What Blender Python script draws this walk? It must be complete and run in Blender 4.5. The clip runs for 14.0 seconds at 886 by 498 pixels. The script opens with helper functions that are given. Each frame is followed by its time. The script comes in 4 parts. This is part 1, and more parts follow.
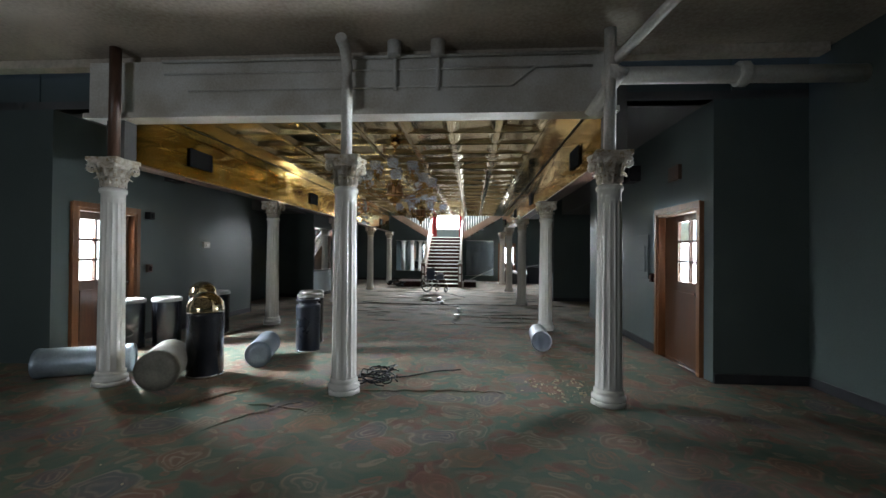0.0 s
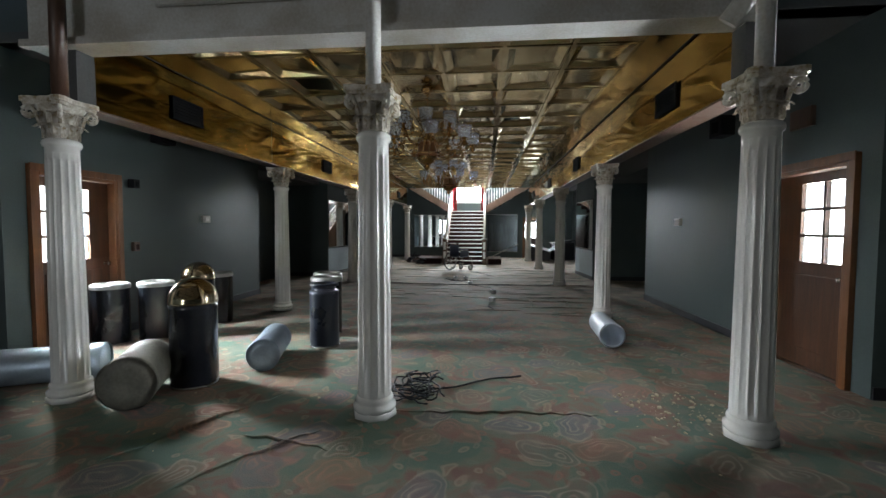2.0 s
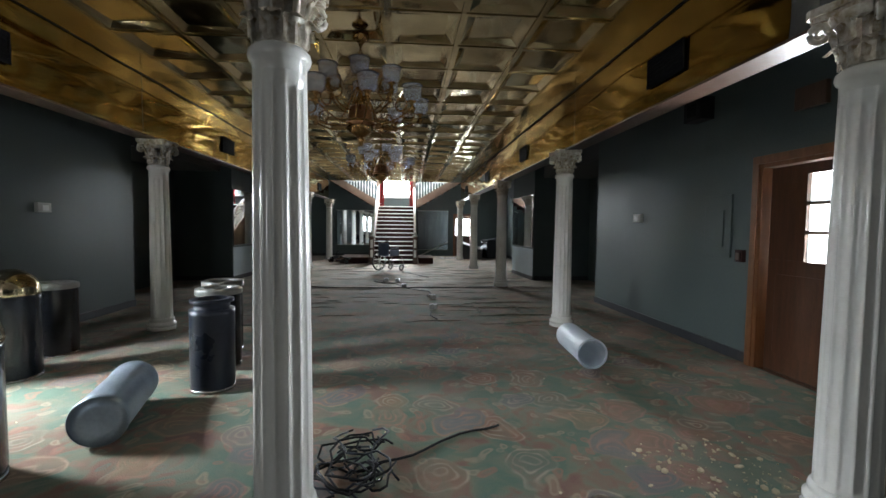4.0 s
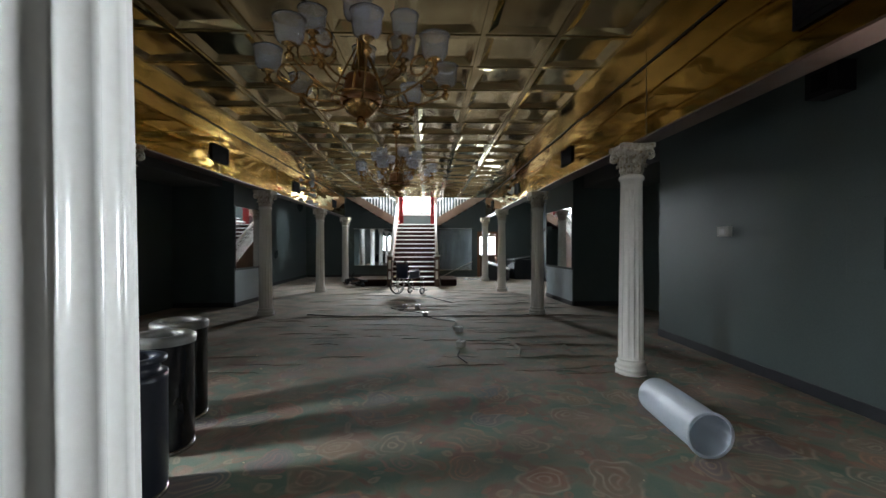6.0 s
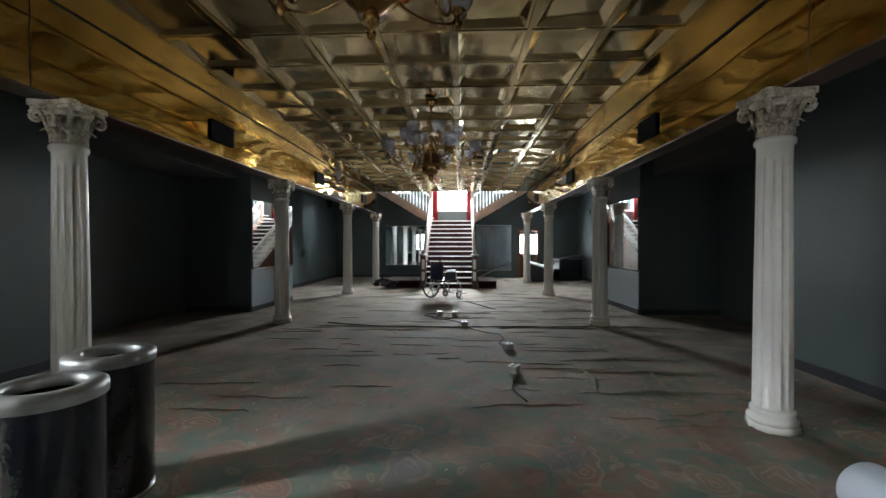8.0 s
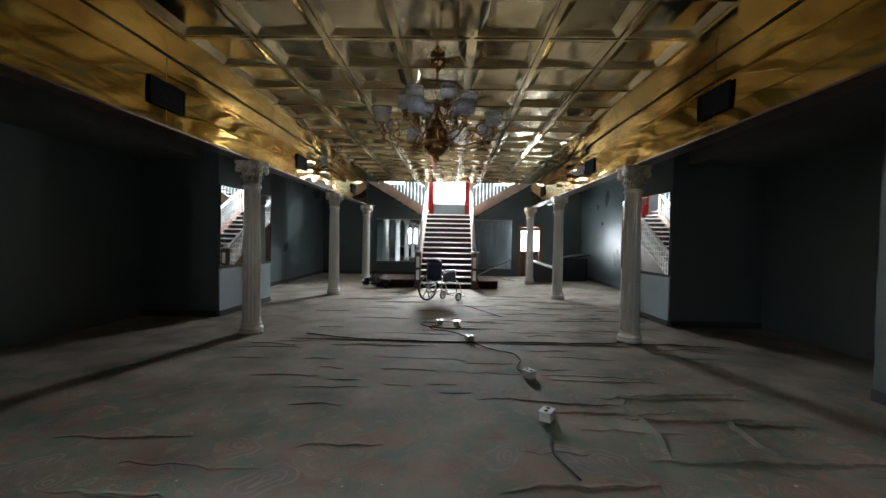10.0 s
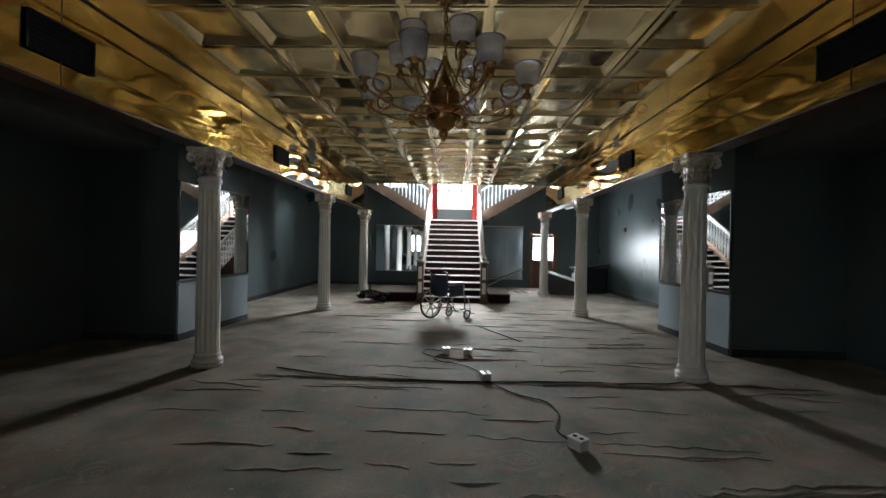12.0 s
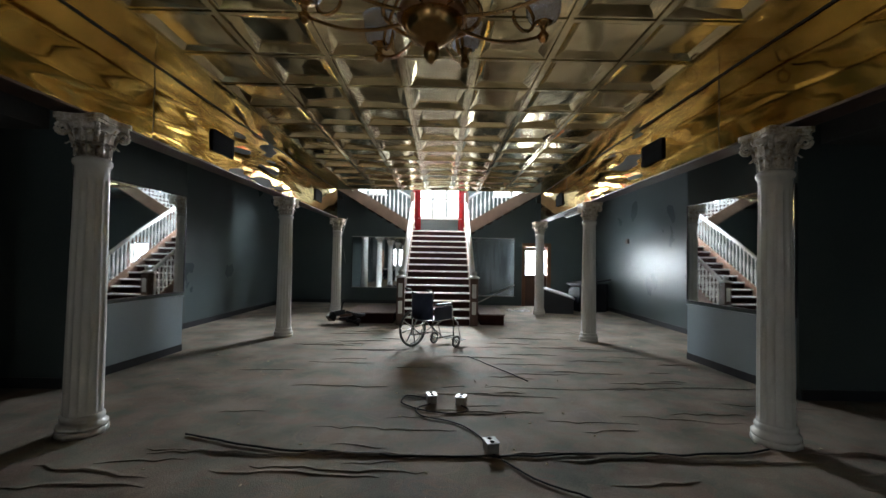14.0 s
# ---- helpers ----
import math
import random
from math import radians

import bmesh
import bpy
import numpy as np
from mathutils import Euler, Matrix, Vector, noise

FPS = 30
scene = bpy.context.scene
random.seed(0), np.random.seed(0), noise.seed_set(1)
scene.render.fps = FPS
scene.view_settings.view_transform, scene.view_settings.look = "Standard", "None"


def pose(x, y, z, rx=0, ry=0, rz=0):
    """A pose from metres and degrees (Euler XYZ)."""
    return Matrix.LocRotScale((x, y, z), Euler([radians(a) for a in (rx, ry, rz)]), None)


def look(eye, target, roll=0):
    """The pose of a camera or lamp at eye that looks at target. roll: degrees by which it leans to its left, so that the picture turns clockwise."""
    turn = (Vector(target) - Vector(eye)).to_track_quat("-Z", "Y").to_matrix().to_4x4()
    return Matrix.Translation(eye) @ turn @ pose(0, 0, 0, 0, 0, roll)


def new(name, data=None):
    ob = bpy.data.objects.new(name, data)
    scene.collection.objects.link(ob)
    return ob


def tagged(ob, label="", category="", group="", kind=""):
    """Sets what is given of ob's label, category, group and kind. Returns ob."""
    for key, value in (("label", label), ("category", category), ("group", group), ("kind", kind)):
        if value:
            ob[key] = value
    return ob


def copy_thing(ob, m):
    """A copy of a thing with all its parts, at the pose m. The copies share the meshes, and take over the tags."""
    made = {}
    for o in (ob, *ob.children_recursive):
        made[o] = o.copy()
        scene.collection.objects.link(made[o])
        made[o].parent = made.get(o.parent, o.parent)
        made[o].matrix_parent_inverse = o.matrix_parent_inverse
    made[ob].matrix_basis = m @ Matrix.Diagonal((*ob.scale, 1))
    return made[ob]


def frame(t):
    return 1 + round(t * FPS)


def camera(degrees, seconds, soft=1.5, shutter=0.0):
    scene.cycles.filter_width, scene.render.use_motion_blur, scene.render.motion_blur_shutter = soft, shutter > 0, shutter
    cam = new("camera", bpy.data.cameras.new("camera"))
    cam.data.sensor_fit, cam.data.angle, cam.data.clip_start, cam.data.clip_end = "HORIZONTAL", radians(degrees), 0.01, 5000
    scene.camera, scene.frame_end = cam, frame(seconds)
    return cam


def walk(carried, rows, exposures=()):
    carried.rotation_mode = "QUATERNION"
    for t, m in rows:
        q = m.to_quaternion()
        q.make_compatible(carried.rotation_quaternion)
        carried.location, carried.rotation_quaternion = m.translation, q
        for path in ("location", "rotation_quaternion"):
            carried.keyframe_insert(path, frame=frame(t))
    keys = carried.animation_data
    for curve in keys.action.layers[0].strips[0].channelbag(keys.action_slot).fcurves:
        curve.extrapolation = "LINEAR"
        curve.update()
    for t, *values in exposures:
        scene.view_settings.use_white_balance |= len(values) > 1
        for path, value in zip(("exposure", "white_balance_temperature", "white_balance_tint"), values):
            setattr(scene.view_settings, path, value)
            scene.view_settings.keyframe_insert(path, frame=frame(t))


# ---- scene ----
cam = camera(92.2, 14.0)
PATH = [
    (0, (-0.06, 0.145, 1.483), (-0.198, 2.14, 1.501), 0.5),
    (0.5, (-0.136, 0.423, 1.455), (-0.337, 2.412, 1.4), 0.6),
    (1, (-0.193, 0.79, 1.478), (-0.49, 2.767, 1.429), -0.5),
    (1.5, (-0.4, 1.102, 1.443), (-0.674, 3.082, 1.391), -0.0),
    (2, (-0.558, 1.379, 1.453), (-0.754, 3.367, 1.356), 0.2),
    (2.5, (-0.611, 1.743, 1.454), (-0.837, 3.729, 1.384), 0.5),
    (3, (-0.703, 2.044, 1.446), (-0.933, 4.03, 1.411), 2.5),
    (3.5, (-0.833, 2.359, 1.47), (-0.858, 4.359, 1.451), 1.4),
    (4, (-0.848, 2.644, 1.413), (-0.684, 4.634, 1.307), 0.6),
    (4.2, (-0.855, 2.809, 1.424), (-0.722, 4.802, 1.346), -0.3),
    (6.3, (-0.853, 4.125, 1.396), (-0.823, 6.125, 1.378), 0.3),
    (6.5, (-0.875, 4.225, 1.376), (-0.896, 6.225, 1.336), 0.6),
    (7, (-0.925, 4.6, 1.372), (-0.95, 6.6, 1.344), 1.5),
    (7.5, (-0.958, 4.906, 1.375), (-0.909, 6.905, 1.341), 2.3),
    (8, (-0.966, 5.293, 1.376), (-1.056, 7.291, 1.353), 0.0),
    (8.2, (-0.994, 5.412, 1.391), (-1.151, 7.405, 1.358), 0.6),
    (10.3, (-1.214, 6.706, 1.443), (-1.246, 8.705, 1.391), 1.3),
    (10.5, (-1.241, 6.86, 1.447), (-1.261, 8.86, 1.414), 1.5),
    (11, (-1.298, 7.137, 1.439), (-1.244, 9.135, 1.38), 1.0),
    (11.5, (-1.276, 7.472, 1.424), (-1.244, 9.472, 1.386), -0.1),
    (12, (-1.266, 7.818, 1.441), (-1.332, 9.817, 1.424), 1.1),
    (12.5, (-1.322, 8.187, 1.431), (-1.326, 10.185, 1.517), 2.5),
    (13, (-1.345, 8.501, 1.428), (-1.279, 10.497, 1.52), 2.3),
    (13.5, (-1.328, 8.888, 1.419), (-1.28, 10.883, 1.544), 0.4),
    (14, (-1.329, 9.23, 1.404), (-1.317, 11.229, 1.458), 1.0),
]
walk(cam, [(t, look(eye, target, roll)) for t, eye, target, roll in PATH],
     [(0, 0.08), (2, -0.05), (4.2, -0.15), (6.5, -0.25), (8.2, 0.0), (10.5, 0.05), (12, -0.05), (14, -0.3)])

# ---- world and light ----
world = bpy.data.worlds.new("world")
scene.world = world
world.use_nodes = True
wn = world.node_tree
sky = wn.nodes.new("ShaderNodeTexSky")
sky.sky_type, sky.sun_disc = 'NISHITA', False
sky.sun_elevation, sky.sun_rotation = radians(40), radians(200)
wn.links.new(sky.outputs[0], wn.nodes["Background"].inputs[0])
wn.nodes["Background"].inputs[1].default_value = 0.1
CX = -1.38                      # the hall's middle line
YROW = (4.6, 8.6, 12.65, 16.95, 20.8)
XL, XR = -4.13, 1.37            # column lines
ZC = 3.25                       # brass ceiling


def window_light(name, place, target, w, h, watts, color=(0.86, 0.94, 1.0)):
    d = bpy.data.lights.new(name, 'AREA')
    d.shape, d.size, d.size_y, d.energy, d.color = 'RECTANGLE', w, h, watts, color
    ob = new(name, d)
    ob.matrix_world = look(place, target)
    return ob


window_light("daylight_west_door", (-6.3, 6.0, 2.15), (-5.1, 6.03, 1.25), 0.95, 1.0, 1850)
window_light("daylight_east_door", (3.5, 6.75, 1.3), (2.1, 6.2, 1.3), 1.4, 0.8, 1050)
window_light("daylight_back_door", (1.76, 23.3, 1.38), (1.76, 20, 1.2), 1.2, 1.2, 360)
window_light("daylight_landing", (CX, 23.4, 3.85), (CX, 20, 1.2), 1.5, 2.3, 3200)
window_light("daylight_upper_west", (-3.7, 23.4, 4.2), (-3.0, 20, 2.5), 1.3, 1.5, 90)
window_light("daylight_upper_east", (0.95, 23.4, 4.2), (0.3, 20, 2.5), 1.3, 1.5, 90)
# Added fill lamp below the closed stairwell ceiling, standing for no real fitting.
window_light("stairwell_fill_light", (CX, 22.0, 5.8), (CX, 21.2, 0), 3.0, 1.2, 120)
# Front light through an assumed, unseen window behind the start of the path.
window_light("assumed_entrance_daylight", (-4.9, -3.75, 1.6), (-2.9, 4, 1.9), 1.6, 1.5, 70)

# ---- materials ----


def mat(name, col, rough=0.5, metal=0.0, var=0.25, scale=3.0, fine=40.0, bump=0.15, dist=0.01, spec=0.5, stain=None, pieces=0.0, rvar=0.15, stretch=(1, 1, 1)):
    m = bpy.data.materials.new(name)
    m.use_nodes = True
    nt = m.node_tree
    N, L = nt.nodes.new, nt.links.new
    b = nt.nodes["Principled BSDF"]
    tc = N("ShaderNodeTexCoord")
    mp = N("ShaderNodeMapping")
    mp.inputs["Scale"].default_value = stretch
    L(tc.outputs["Object"], mp.inputs[0])
    n1, n2 = N("ShaderNodeTexNoise"), N("ShaderNodeTexNoise")
    n1.inputs["Scale"].default_value, n1.inputs["Detail"].default_value = scale, 5
    n2.inputs["Scale"].default_value, n2.inputs["Detail"].default_value = fine, 4
    L(mp.outputs[0], n1.inputs[0])
    L(mp.outputs[0], n2.inputs[0])
    add = N("ShaderNodeMath")
    add.operation = 'ADD'
    h = N("ShaderNodeMath")
    h.operation = 'MULTIPLY'
    h.inputs[1].default_value = 0.5
    L(n2.outputs["Fac"], h.inputs[0])
    L(n1.outputs["Fac"], add.inputs[0])
    L(h.outputs[0], add.inputs[1])
    ramp = N("ShaderNodeValToRGB")
    lo = [c * (1 - var) for c in (stain or col)] + [1]
    hi = [min(1, c * (1 + var)) for c in col] + [1]
    ramp.color_ramp.elements[0].position, ramp.color_ramp.elements[0].color = 0.5, lo
    ramp.color_ramp.elements[1].position, ramp.color_ramp.elements[1].color = 0.95, hi
    L(add.outputs[0], ramp.inputs[0])
    out = ramp.outputs[0]
    if pieces:
        oi = N("ShaderNodeObjectInfo")
        mr = N("ShaderNodeMapRange")
        mr.inputs["To Min"].default_value, mr.inputs["To Max"].default_value = 1 - pieces, 1 + pieces
        L(oi.outputs["Random"], mr.inputs[0])
        hs = N("ShaderNodeHueSaturation")
        L(mr.outputs[0], hs.inputs["Value"])
        L(out, hs.inputs["Color"])
        out = hs.outputs[0]
    L(out, b.inputs["Base Color"])
    rr = N("ShaderNodeMapRange")
    rr.inputs["From Min"].default_value, rr.inputs["From Max"].default_value = 0.3, 0.7
    rr.inputs["To Min"].default_value, rr.inputs["To Max"].default_value = max(0.02, rough - rvar * rough), min(1, rough + rvar * rough)
    L(n1.outputs["Fac"], rr.inputs[0])
    L(rr.outputs[0], b.inputs["Roughness"])
    b.inputs["Metallic"].default_value = metal
    b.inputs["Specular IOR Level"].default_value = spec
    bp = N("ShaderNodeBump")
    bp.inputs["Strength"].default_value, bp.inputs["Distance"].default_value = bump, dist
    L(add.outputs[0], bp.inputs["Height"])
    L(bp.outputs[0], b.inputs["Normal"])
    return m


def carpet_material():
    m = mat("worn_paisley_carpet", (0.29, 0.242, 0.202), 0.9, var=0.45, scale=1.6, fine=110, bump=0.7, dist=0.015, spec=0.15, stain=(0.165, 0.13, 0.106))
    nt = m.node_tree
    N, L = nt.nodes.new, nt.links.new
    b = nt.nodes["Principled BSDF"]
    base = b.inputs["Base Color"].links[0].from_socket
    tc = N("ShaderNodeTexCoord")

    def noise_tex(scale, detail, warp=0.0):
        n = N("ShaderNodeTexNoise")
        n.inputs["Scale"].default_value, n.inputs["Detail"].default_value, n.inputs["Distortion"].default_value = scale, detail, warp
        L(tc.outputs["Object"], n.inputs[0])
        return n.outputs["Fac"]

    def ramp(fac, *stops):
        r = N("ShaderNodeValToRGB")
        e = r.color_ramp.elements
        (e[0].position, e[0].color), (e[1].position, e[1].color) = stops[0], stops[-1]
        for p, c in stops[1:-1]:
            e.new(p).color = c
        L(fac, r.inputs[0])
        return r.outputs[0]

    def blend(fac, a, c):
        x = N("ShaderNodeMix")
        x.data_type = 'RGBA'
        L(fac, x.inputs["Factor"])
        L(a, x.inputs["A"])
        L(c, x.inputs["B"])
        return x.outputs["Result"]
    # green ground; each paisley is a warped cell with nested pale, orange and rose outlines
    ground = ramp(noise_tex(3.2, 5, 1.0), (0.4, (0.085, 0.15, 0.115, 1)), (0.52, (0.15, 0.165, 0.12, 1)), (0.6, (0.19, 0.115, 0.085, 1)), (0.72, (0.17, 0.085, 0.07, 1)))
    bend = N("ShaderNodeTexNoise")
    bend.inputs["Scale"].default_value, bend.inputs["Detail"].default_value = 2.2, 2.0
    L(tc.outputs["Object"], bend.inputs[0])
    shift = N("ShaderNodeVectorMath")
    shift.operation = 'MULTIPLY_ADD'
    shift.inputs[1].default_value = (0.55, 0.55, 0)
    L(bend.outputs["Color"], shift.inputs[0])
    L(tc.outputs["Object"], shift.inputs[2])

    def cells(scale, spread):
        v = N("ShaderNodeTexVoronoi")
        v.voronoi_dimensions = '2D'
        v.inputs["Scale"].default_value, v.inputs["Randomness"].default_value = scale, spread
        L(shift.outputs[0], v.inputs["Vector"])
        return v
    big, small = cells(2.1, 0.85), cells(6.5, 1.0)
    k0, k1 = (0, 0, 0, 1), (1, 1, 1, 1)
    rings = ramp(big.outputs["Distance"], (0.05, k0), (0.09, k1), (0.12, k0), (0.17, k0), (0.2, k1), (0.235, k0), (0.3, (0.1, 0.1, 0.1, 1)), (0.335, k1), (0.375, k0))
    inside = ramp(big.outputs["Distance"], (0.0, (0.75, 0.75, 0.75, 1)), (0.31, (0.55, 0.55, 0.55, 1)), (0.36, k0))
    hue = N("ShaderNodeSeparateColor")
    L(big.outputs["Color"], hue.inputs[0])
    fill = ramp(hue.outputs[0], (0.2, (0.25, 0.125, 0.085, 1)), (0.4, (0.12, 0.15, 0.12, 1)), (0.6, (0.25, 0.17, 0.1, 1)), (0.8, (0.14, 0.13, 0.15, 1)))
    edge = ramp(hue.outputs[1], (0.3, (0.4, 0.34, 0.26, 1)), (0.6, (0.4, 0.2, 0.11, 1)), (0.8, (0.34, 0.17, 0.15, 1)))
    dots = ramp(small.outputs["Distance"], (0.1, (0.3, 0.3, 0.3, 1)), (0.16, (0.7, 0.7, 0.7, 1)), (0.24, (0.55, 0.55, 0.55, 1)), (0.3, k0))
    hue2 = N("ShaderNodeSeparateColor")
    L(small.outputs["Color"], hue2.inputs[0])
    petals = ramp(hue2.outputs[0], (0.25, (0.3, 0.14, 0.1, 1)), (0.5, (0.1, 0.16, 0.13, 1)), (0.75, (0.33, 0.27, 0.19, 1)))
    worn = ramp(noise_tex(5.0, 4), (0.38, (0.1, 0.1, 0.1, 1)), (0.62, (0.75, 0.75, 0.75, 1)))
    faded = N("ShaderNodeMath")
    faded.operation = 'MULTIPLY'
    L(rings, faded.inputs[0])
    L(worn, faded.inputs[1])
    pattern = blend(faded.outputs[0], blend(inside, blend(dots, ground, petals), fill), edge)
    # dust and bare backing, in patches near the entrance and nearly everywhere deeper in
    sep = N("ShaderNodeSeparateXYZ")
    L(tc.outputs["Object"], sep.inputs[0])
    wear = N("ShaderNodeMapRange")
    wear.inputs["From Min"].default_value, wear.inputs["From Max"].default_value = 6.0, 13.0
    wear.inputs["To Min"].default_value, wear.inputs["To Max"].default_value = -0.16, 0.4
    L(sep.outputs["Y"], wear.inputs[0])
    add = N("ShaderNodeMath")
    add.operation = 'ADD'
    L(wear.outputs[0], add.inputs[0])
    L(noise_tex(1.1, 6), add.inputs[1])
    dusty = ramp(add.outputs[0], (0.32, (0.12, 0.12, 0.12, 1)), (0.8, (0.7, 0.7, 0.7, 1)))
    L(blend(dusty, pattern, base), b.inputs["Base Color"])
    return m


def brass_material(name, col, rough, wave, dist):
    m = mat(name, col, rough, 1.0, var=0.12, scale=1.3, fine=4, bump=0.08, dist=dist, rvar=0.35, stain=(col[0] * 0.8, col[1] * 0.75, col[2] * 0.6))
    nt = m.node_tree
    N, L = nt.nodes.new, nt.links.new
    b = nt.nodes["Principled BSDF"]
    tc = N("ShaderNodeTexCoord")
    mp = N("ShaderNodeMapping")
    mp.inputs["Scale"].default_value = wave
    L(tc.outputs["Object"], mp.inputs[0])
    nz = N("ShaderNodeTexNoise")
    nz.inputs["Scale"].default_value, nz.inputs["Detail"].default_value = 1.0, 1.5
    L(mp.outputs[0], nz.inputs[0])
    bp = N("ShaderNodeBump")
    bp.inputs["Strength"].default_value, bp.inputs["Distance"].default_value = 0.8, dist * 2
    L(nz.outputs["Fac"], bp.inputs["Height"])
    L(b.inputs["Normal"].links[0].from_socket, bp.inputs["Normal"])
    L(bp.outputs[0], b.inputs["Normal"])
    return m


def glass_material(name, col, rough, alpha_mix):
    m = bpy.data.materials.new(name)
    m.use_nodes = True
    nt = m.node_tree
    b = nt.nodes["Principled BSDF"]
    nz = nt.nodes.new("ShaderNodeTexNoise")
    nz.inputs["Scale"].default_value = 14
    mr = nt.nodes.new("ShaderNodeMapRange")
    mr.inputs["To Min"].default_value, mr.inputs["To Max"].default_value = rough, rough * 1.8 + 0.02
    nt.links.new(nz.outputs["Fac"], mr.inputs[0])
    nt.links.new(mr.outputs[0], b.inputs["Roughness"])
    b.inputs["Base Color"].default_value = (*col, 1)
    b.inputs["Transmission Weight"].default_value = alpha_mix
    b.inputs["IOR"].default_value = 1.45
    return m


M_CARPET = carpet_material()
M_WALL = mat("slate_blue_paint", (0.073, 0.093, 0.092), 0.55, spec=0.35, var=0.14, scale=0.9, fine=60, bump=0.06, dist=0.004)
# Same wall paint made lighter and glossier, so far walls keep their glow.
M_GLOSS = mat("slate_blue_paint_glossier_copy", (0.085, 0.108, 0.112), 0.28, var=0.06, scale=0.9, fine=50, bump=0.02, dist=0.003, rvar=0.03)
M_PANEL = mat("pale_blue_paint", (0.28, 0.34, 0.38), 0.4, var=0.08, scale=1.5, fine=60, bump=0.06, dist=0.004)
M_BASE = mat("black_baseboard", (0.025, 0.025, 0.03), 0.45)
M_PLASTER = mat("dingy_plaster", (0.5, 0.45, 0.39), 0.85, var=0.22, scale=0.8, fine=25, bump=0.3, dist=0.01, stain=(0.36, 0.3, 0.24))
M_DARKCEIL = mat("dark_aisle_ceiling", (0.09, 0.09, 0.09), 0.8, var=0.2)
M_BEAM = mat("painted_steel", (0.62, 0.62, 0.61), 0.45, var=0.12, scale=2, stain=(0.5, 0.46, 0.4))
M_COL = mat("chipped_cream_paint", (0.82, 0.81, 0.78), 0.16, var=0.03, scale=3, fine=50, bump=0.08, dist=0.004, stain=(0.78, 0.76, 0.72))
M_COLDIRT = mat("grimy_cream_capital", (0.78, 0.75, 0.7), 0.3, var=0.1, scale=16, fine=60, stain=(0.4, 0.3, 0.17))
M_BRASS = brass_material("tarnished_brass_ceiling", (0.66, 0.55, 0.34), 0.13, (3.0, 2.0, 3.0), 0.006)
M_FASCIA = brass_material("polished_brass_sheet", (0.8, 0.57, 0.2), 0.07, (1.2, 0.9, 4.0), 0.004)
M_TRIM = mat("dull_brass_trim", (0.35, 0.26, 0.12), 0.35, 1.0)
M_WOOD = mat("orange_stained_door_wood", (0.16, 0.062, 0.022), 0.35, var=0.3, scale=3, fine=30, stretch=(6, 6, 0.6), bump=0.15)
M_LEAF = mat("dark_stained_door_leaf", (0.075, 0.03, 0.014), 0.38, var=0.35, scale=3, fine=30, stretch=(6, 6, 0.6), bump=0.15)
M_DWOOD = mat("dark_brown_wood", (0.085, 0.045, 0.03), 0.4, var=0.3, scale=3, fine=30, stretch=(5, 5, 0.8))
M_STRING = mat("brown_stringer_wood", (0.22, 0.13, 0.09), 0.45, var=0.25, scale=3, fine=30)
M_MAROON = mat("maroon_stair_carpet", (0.032, 0.013, 0.012), 0.95, var=0.3, fine=120, bump=0.4, spec=0.1)
M_WHITE = mat("white_stair_paint", (0.8, 0.79, 0.77), 0.35, var=0.05)
M_RED = mat("red_curtain_cloth", (0.34, 0.022, 0.025), 0.85, var=0.25, scale=5)
M_BLACK = mat("black_enamel", (0.016, 0.018, 0.024), 0.2, var=0.3, scale=4, fine=80, bump=0.05, dist=0.003, pieces=0.3)
M_BLUEBLK = mat("dusty_navy_enamel", (0.018, 0.022, 0.034), 0.3, var=0.3)
M_STEEL = mat("brushed_steel_rim", (0.62, 0.62, 0.62), 0.22, 1.0, var=0.1)
M_GALV = mat("galvanised_liner", (0.3, 0.36, 0.42), 0.42, 0.5, var=0.15, scale=6, pieces=0.12)
M_RIM = mat("dull_pressed_rim", (0.3, 0.3, 0.29), 0.4, 0.6, var=0.15, scale=6)
M_BRASSLID = mat("brass_dome", (0.46, 0.39, 0.26), 0.14, 1.0, var=0.1)
M_DARK = mat("dark_inside", (0.012, 0.012, 0.013), 0.9, spec=0.05)
M_DIRTY = mat("dirty_drum_head", (0.17, 0.16, 0.13), 0.6, var=0.3, scale=5)
M_CABLE = mat("black_cable", (0.014, 0.014, 0.016), 0.75, spec=0.2)
M_BOX = mat("white_outlet_box", (0.66, 0.66, 0.64), 0.4, var=0.1)
M_BOXGREY = mat("grey_switch_plate", (0.4, 0.4, 0.37), 0.4)
M_NAVY = mat("navy_vinyl", (0.022, 0.03, 0.055), 0.45, var=0.25)
M_CHROME = mat("worn_chrome", (0.5, 0.5, 0.52), 0.2, 1.0)
M_RUBBER = mat("grey_rubber", (0.05, 0.05, 0.05), 0.7)
M_DEBRIS = mat("plaster_crumbs", (0.5, 0.42, 0.28), 0.9, var=0.4, scale=6)
M_COPPER = mat("reddish_lamp_brass", (0.3, 0.16, 0.09), 0.42, 1.0, var=0.3, scale=25, fine=90, bump=0.4)
M_LAMPBRASS = mat("aged_lamp_brass", (0.45, 0.26, 0.1), 0.25, 1.0, var=0.2)
M_TABLETOP = mat("white_counter_top", (0.7, 0.7, 0.7), 0.25, var=0.05)
M_GLASS = glass_material("window_glass", (0.95, 0.98, 1.0), 0.0, 1.0)
M_SHADE = glass_material("etched_glass_shade", (0.78, 0.81, 0.92), 0.1, 0.9)
M_PLASTIC = glass_material("scuffed_clear_plastic", (0.8, 0.86, 0.95), 0.35, 0.55)
M_MIRROR = mat("dusty_mirror", (0.72, 0.76, 0.78), 0.03, 1.0, var=0.05, scale=2, fine=10, bump=0.0)
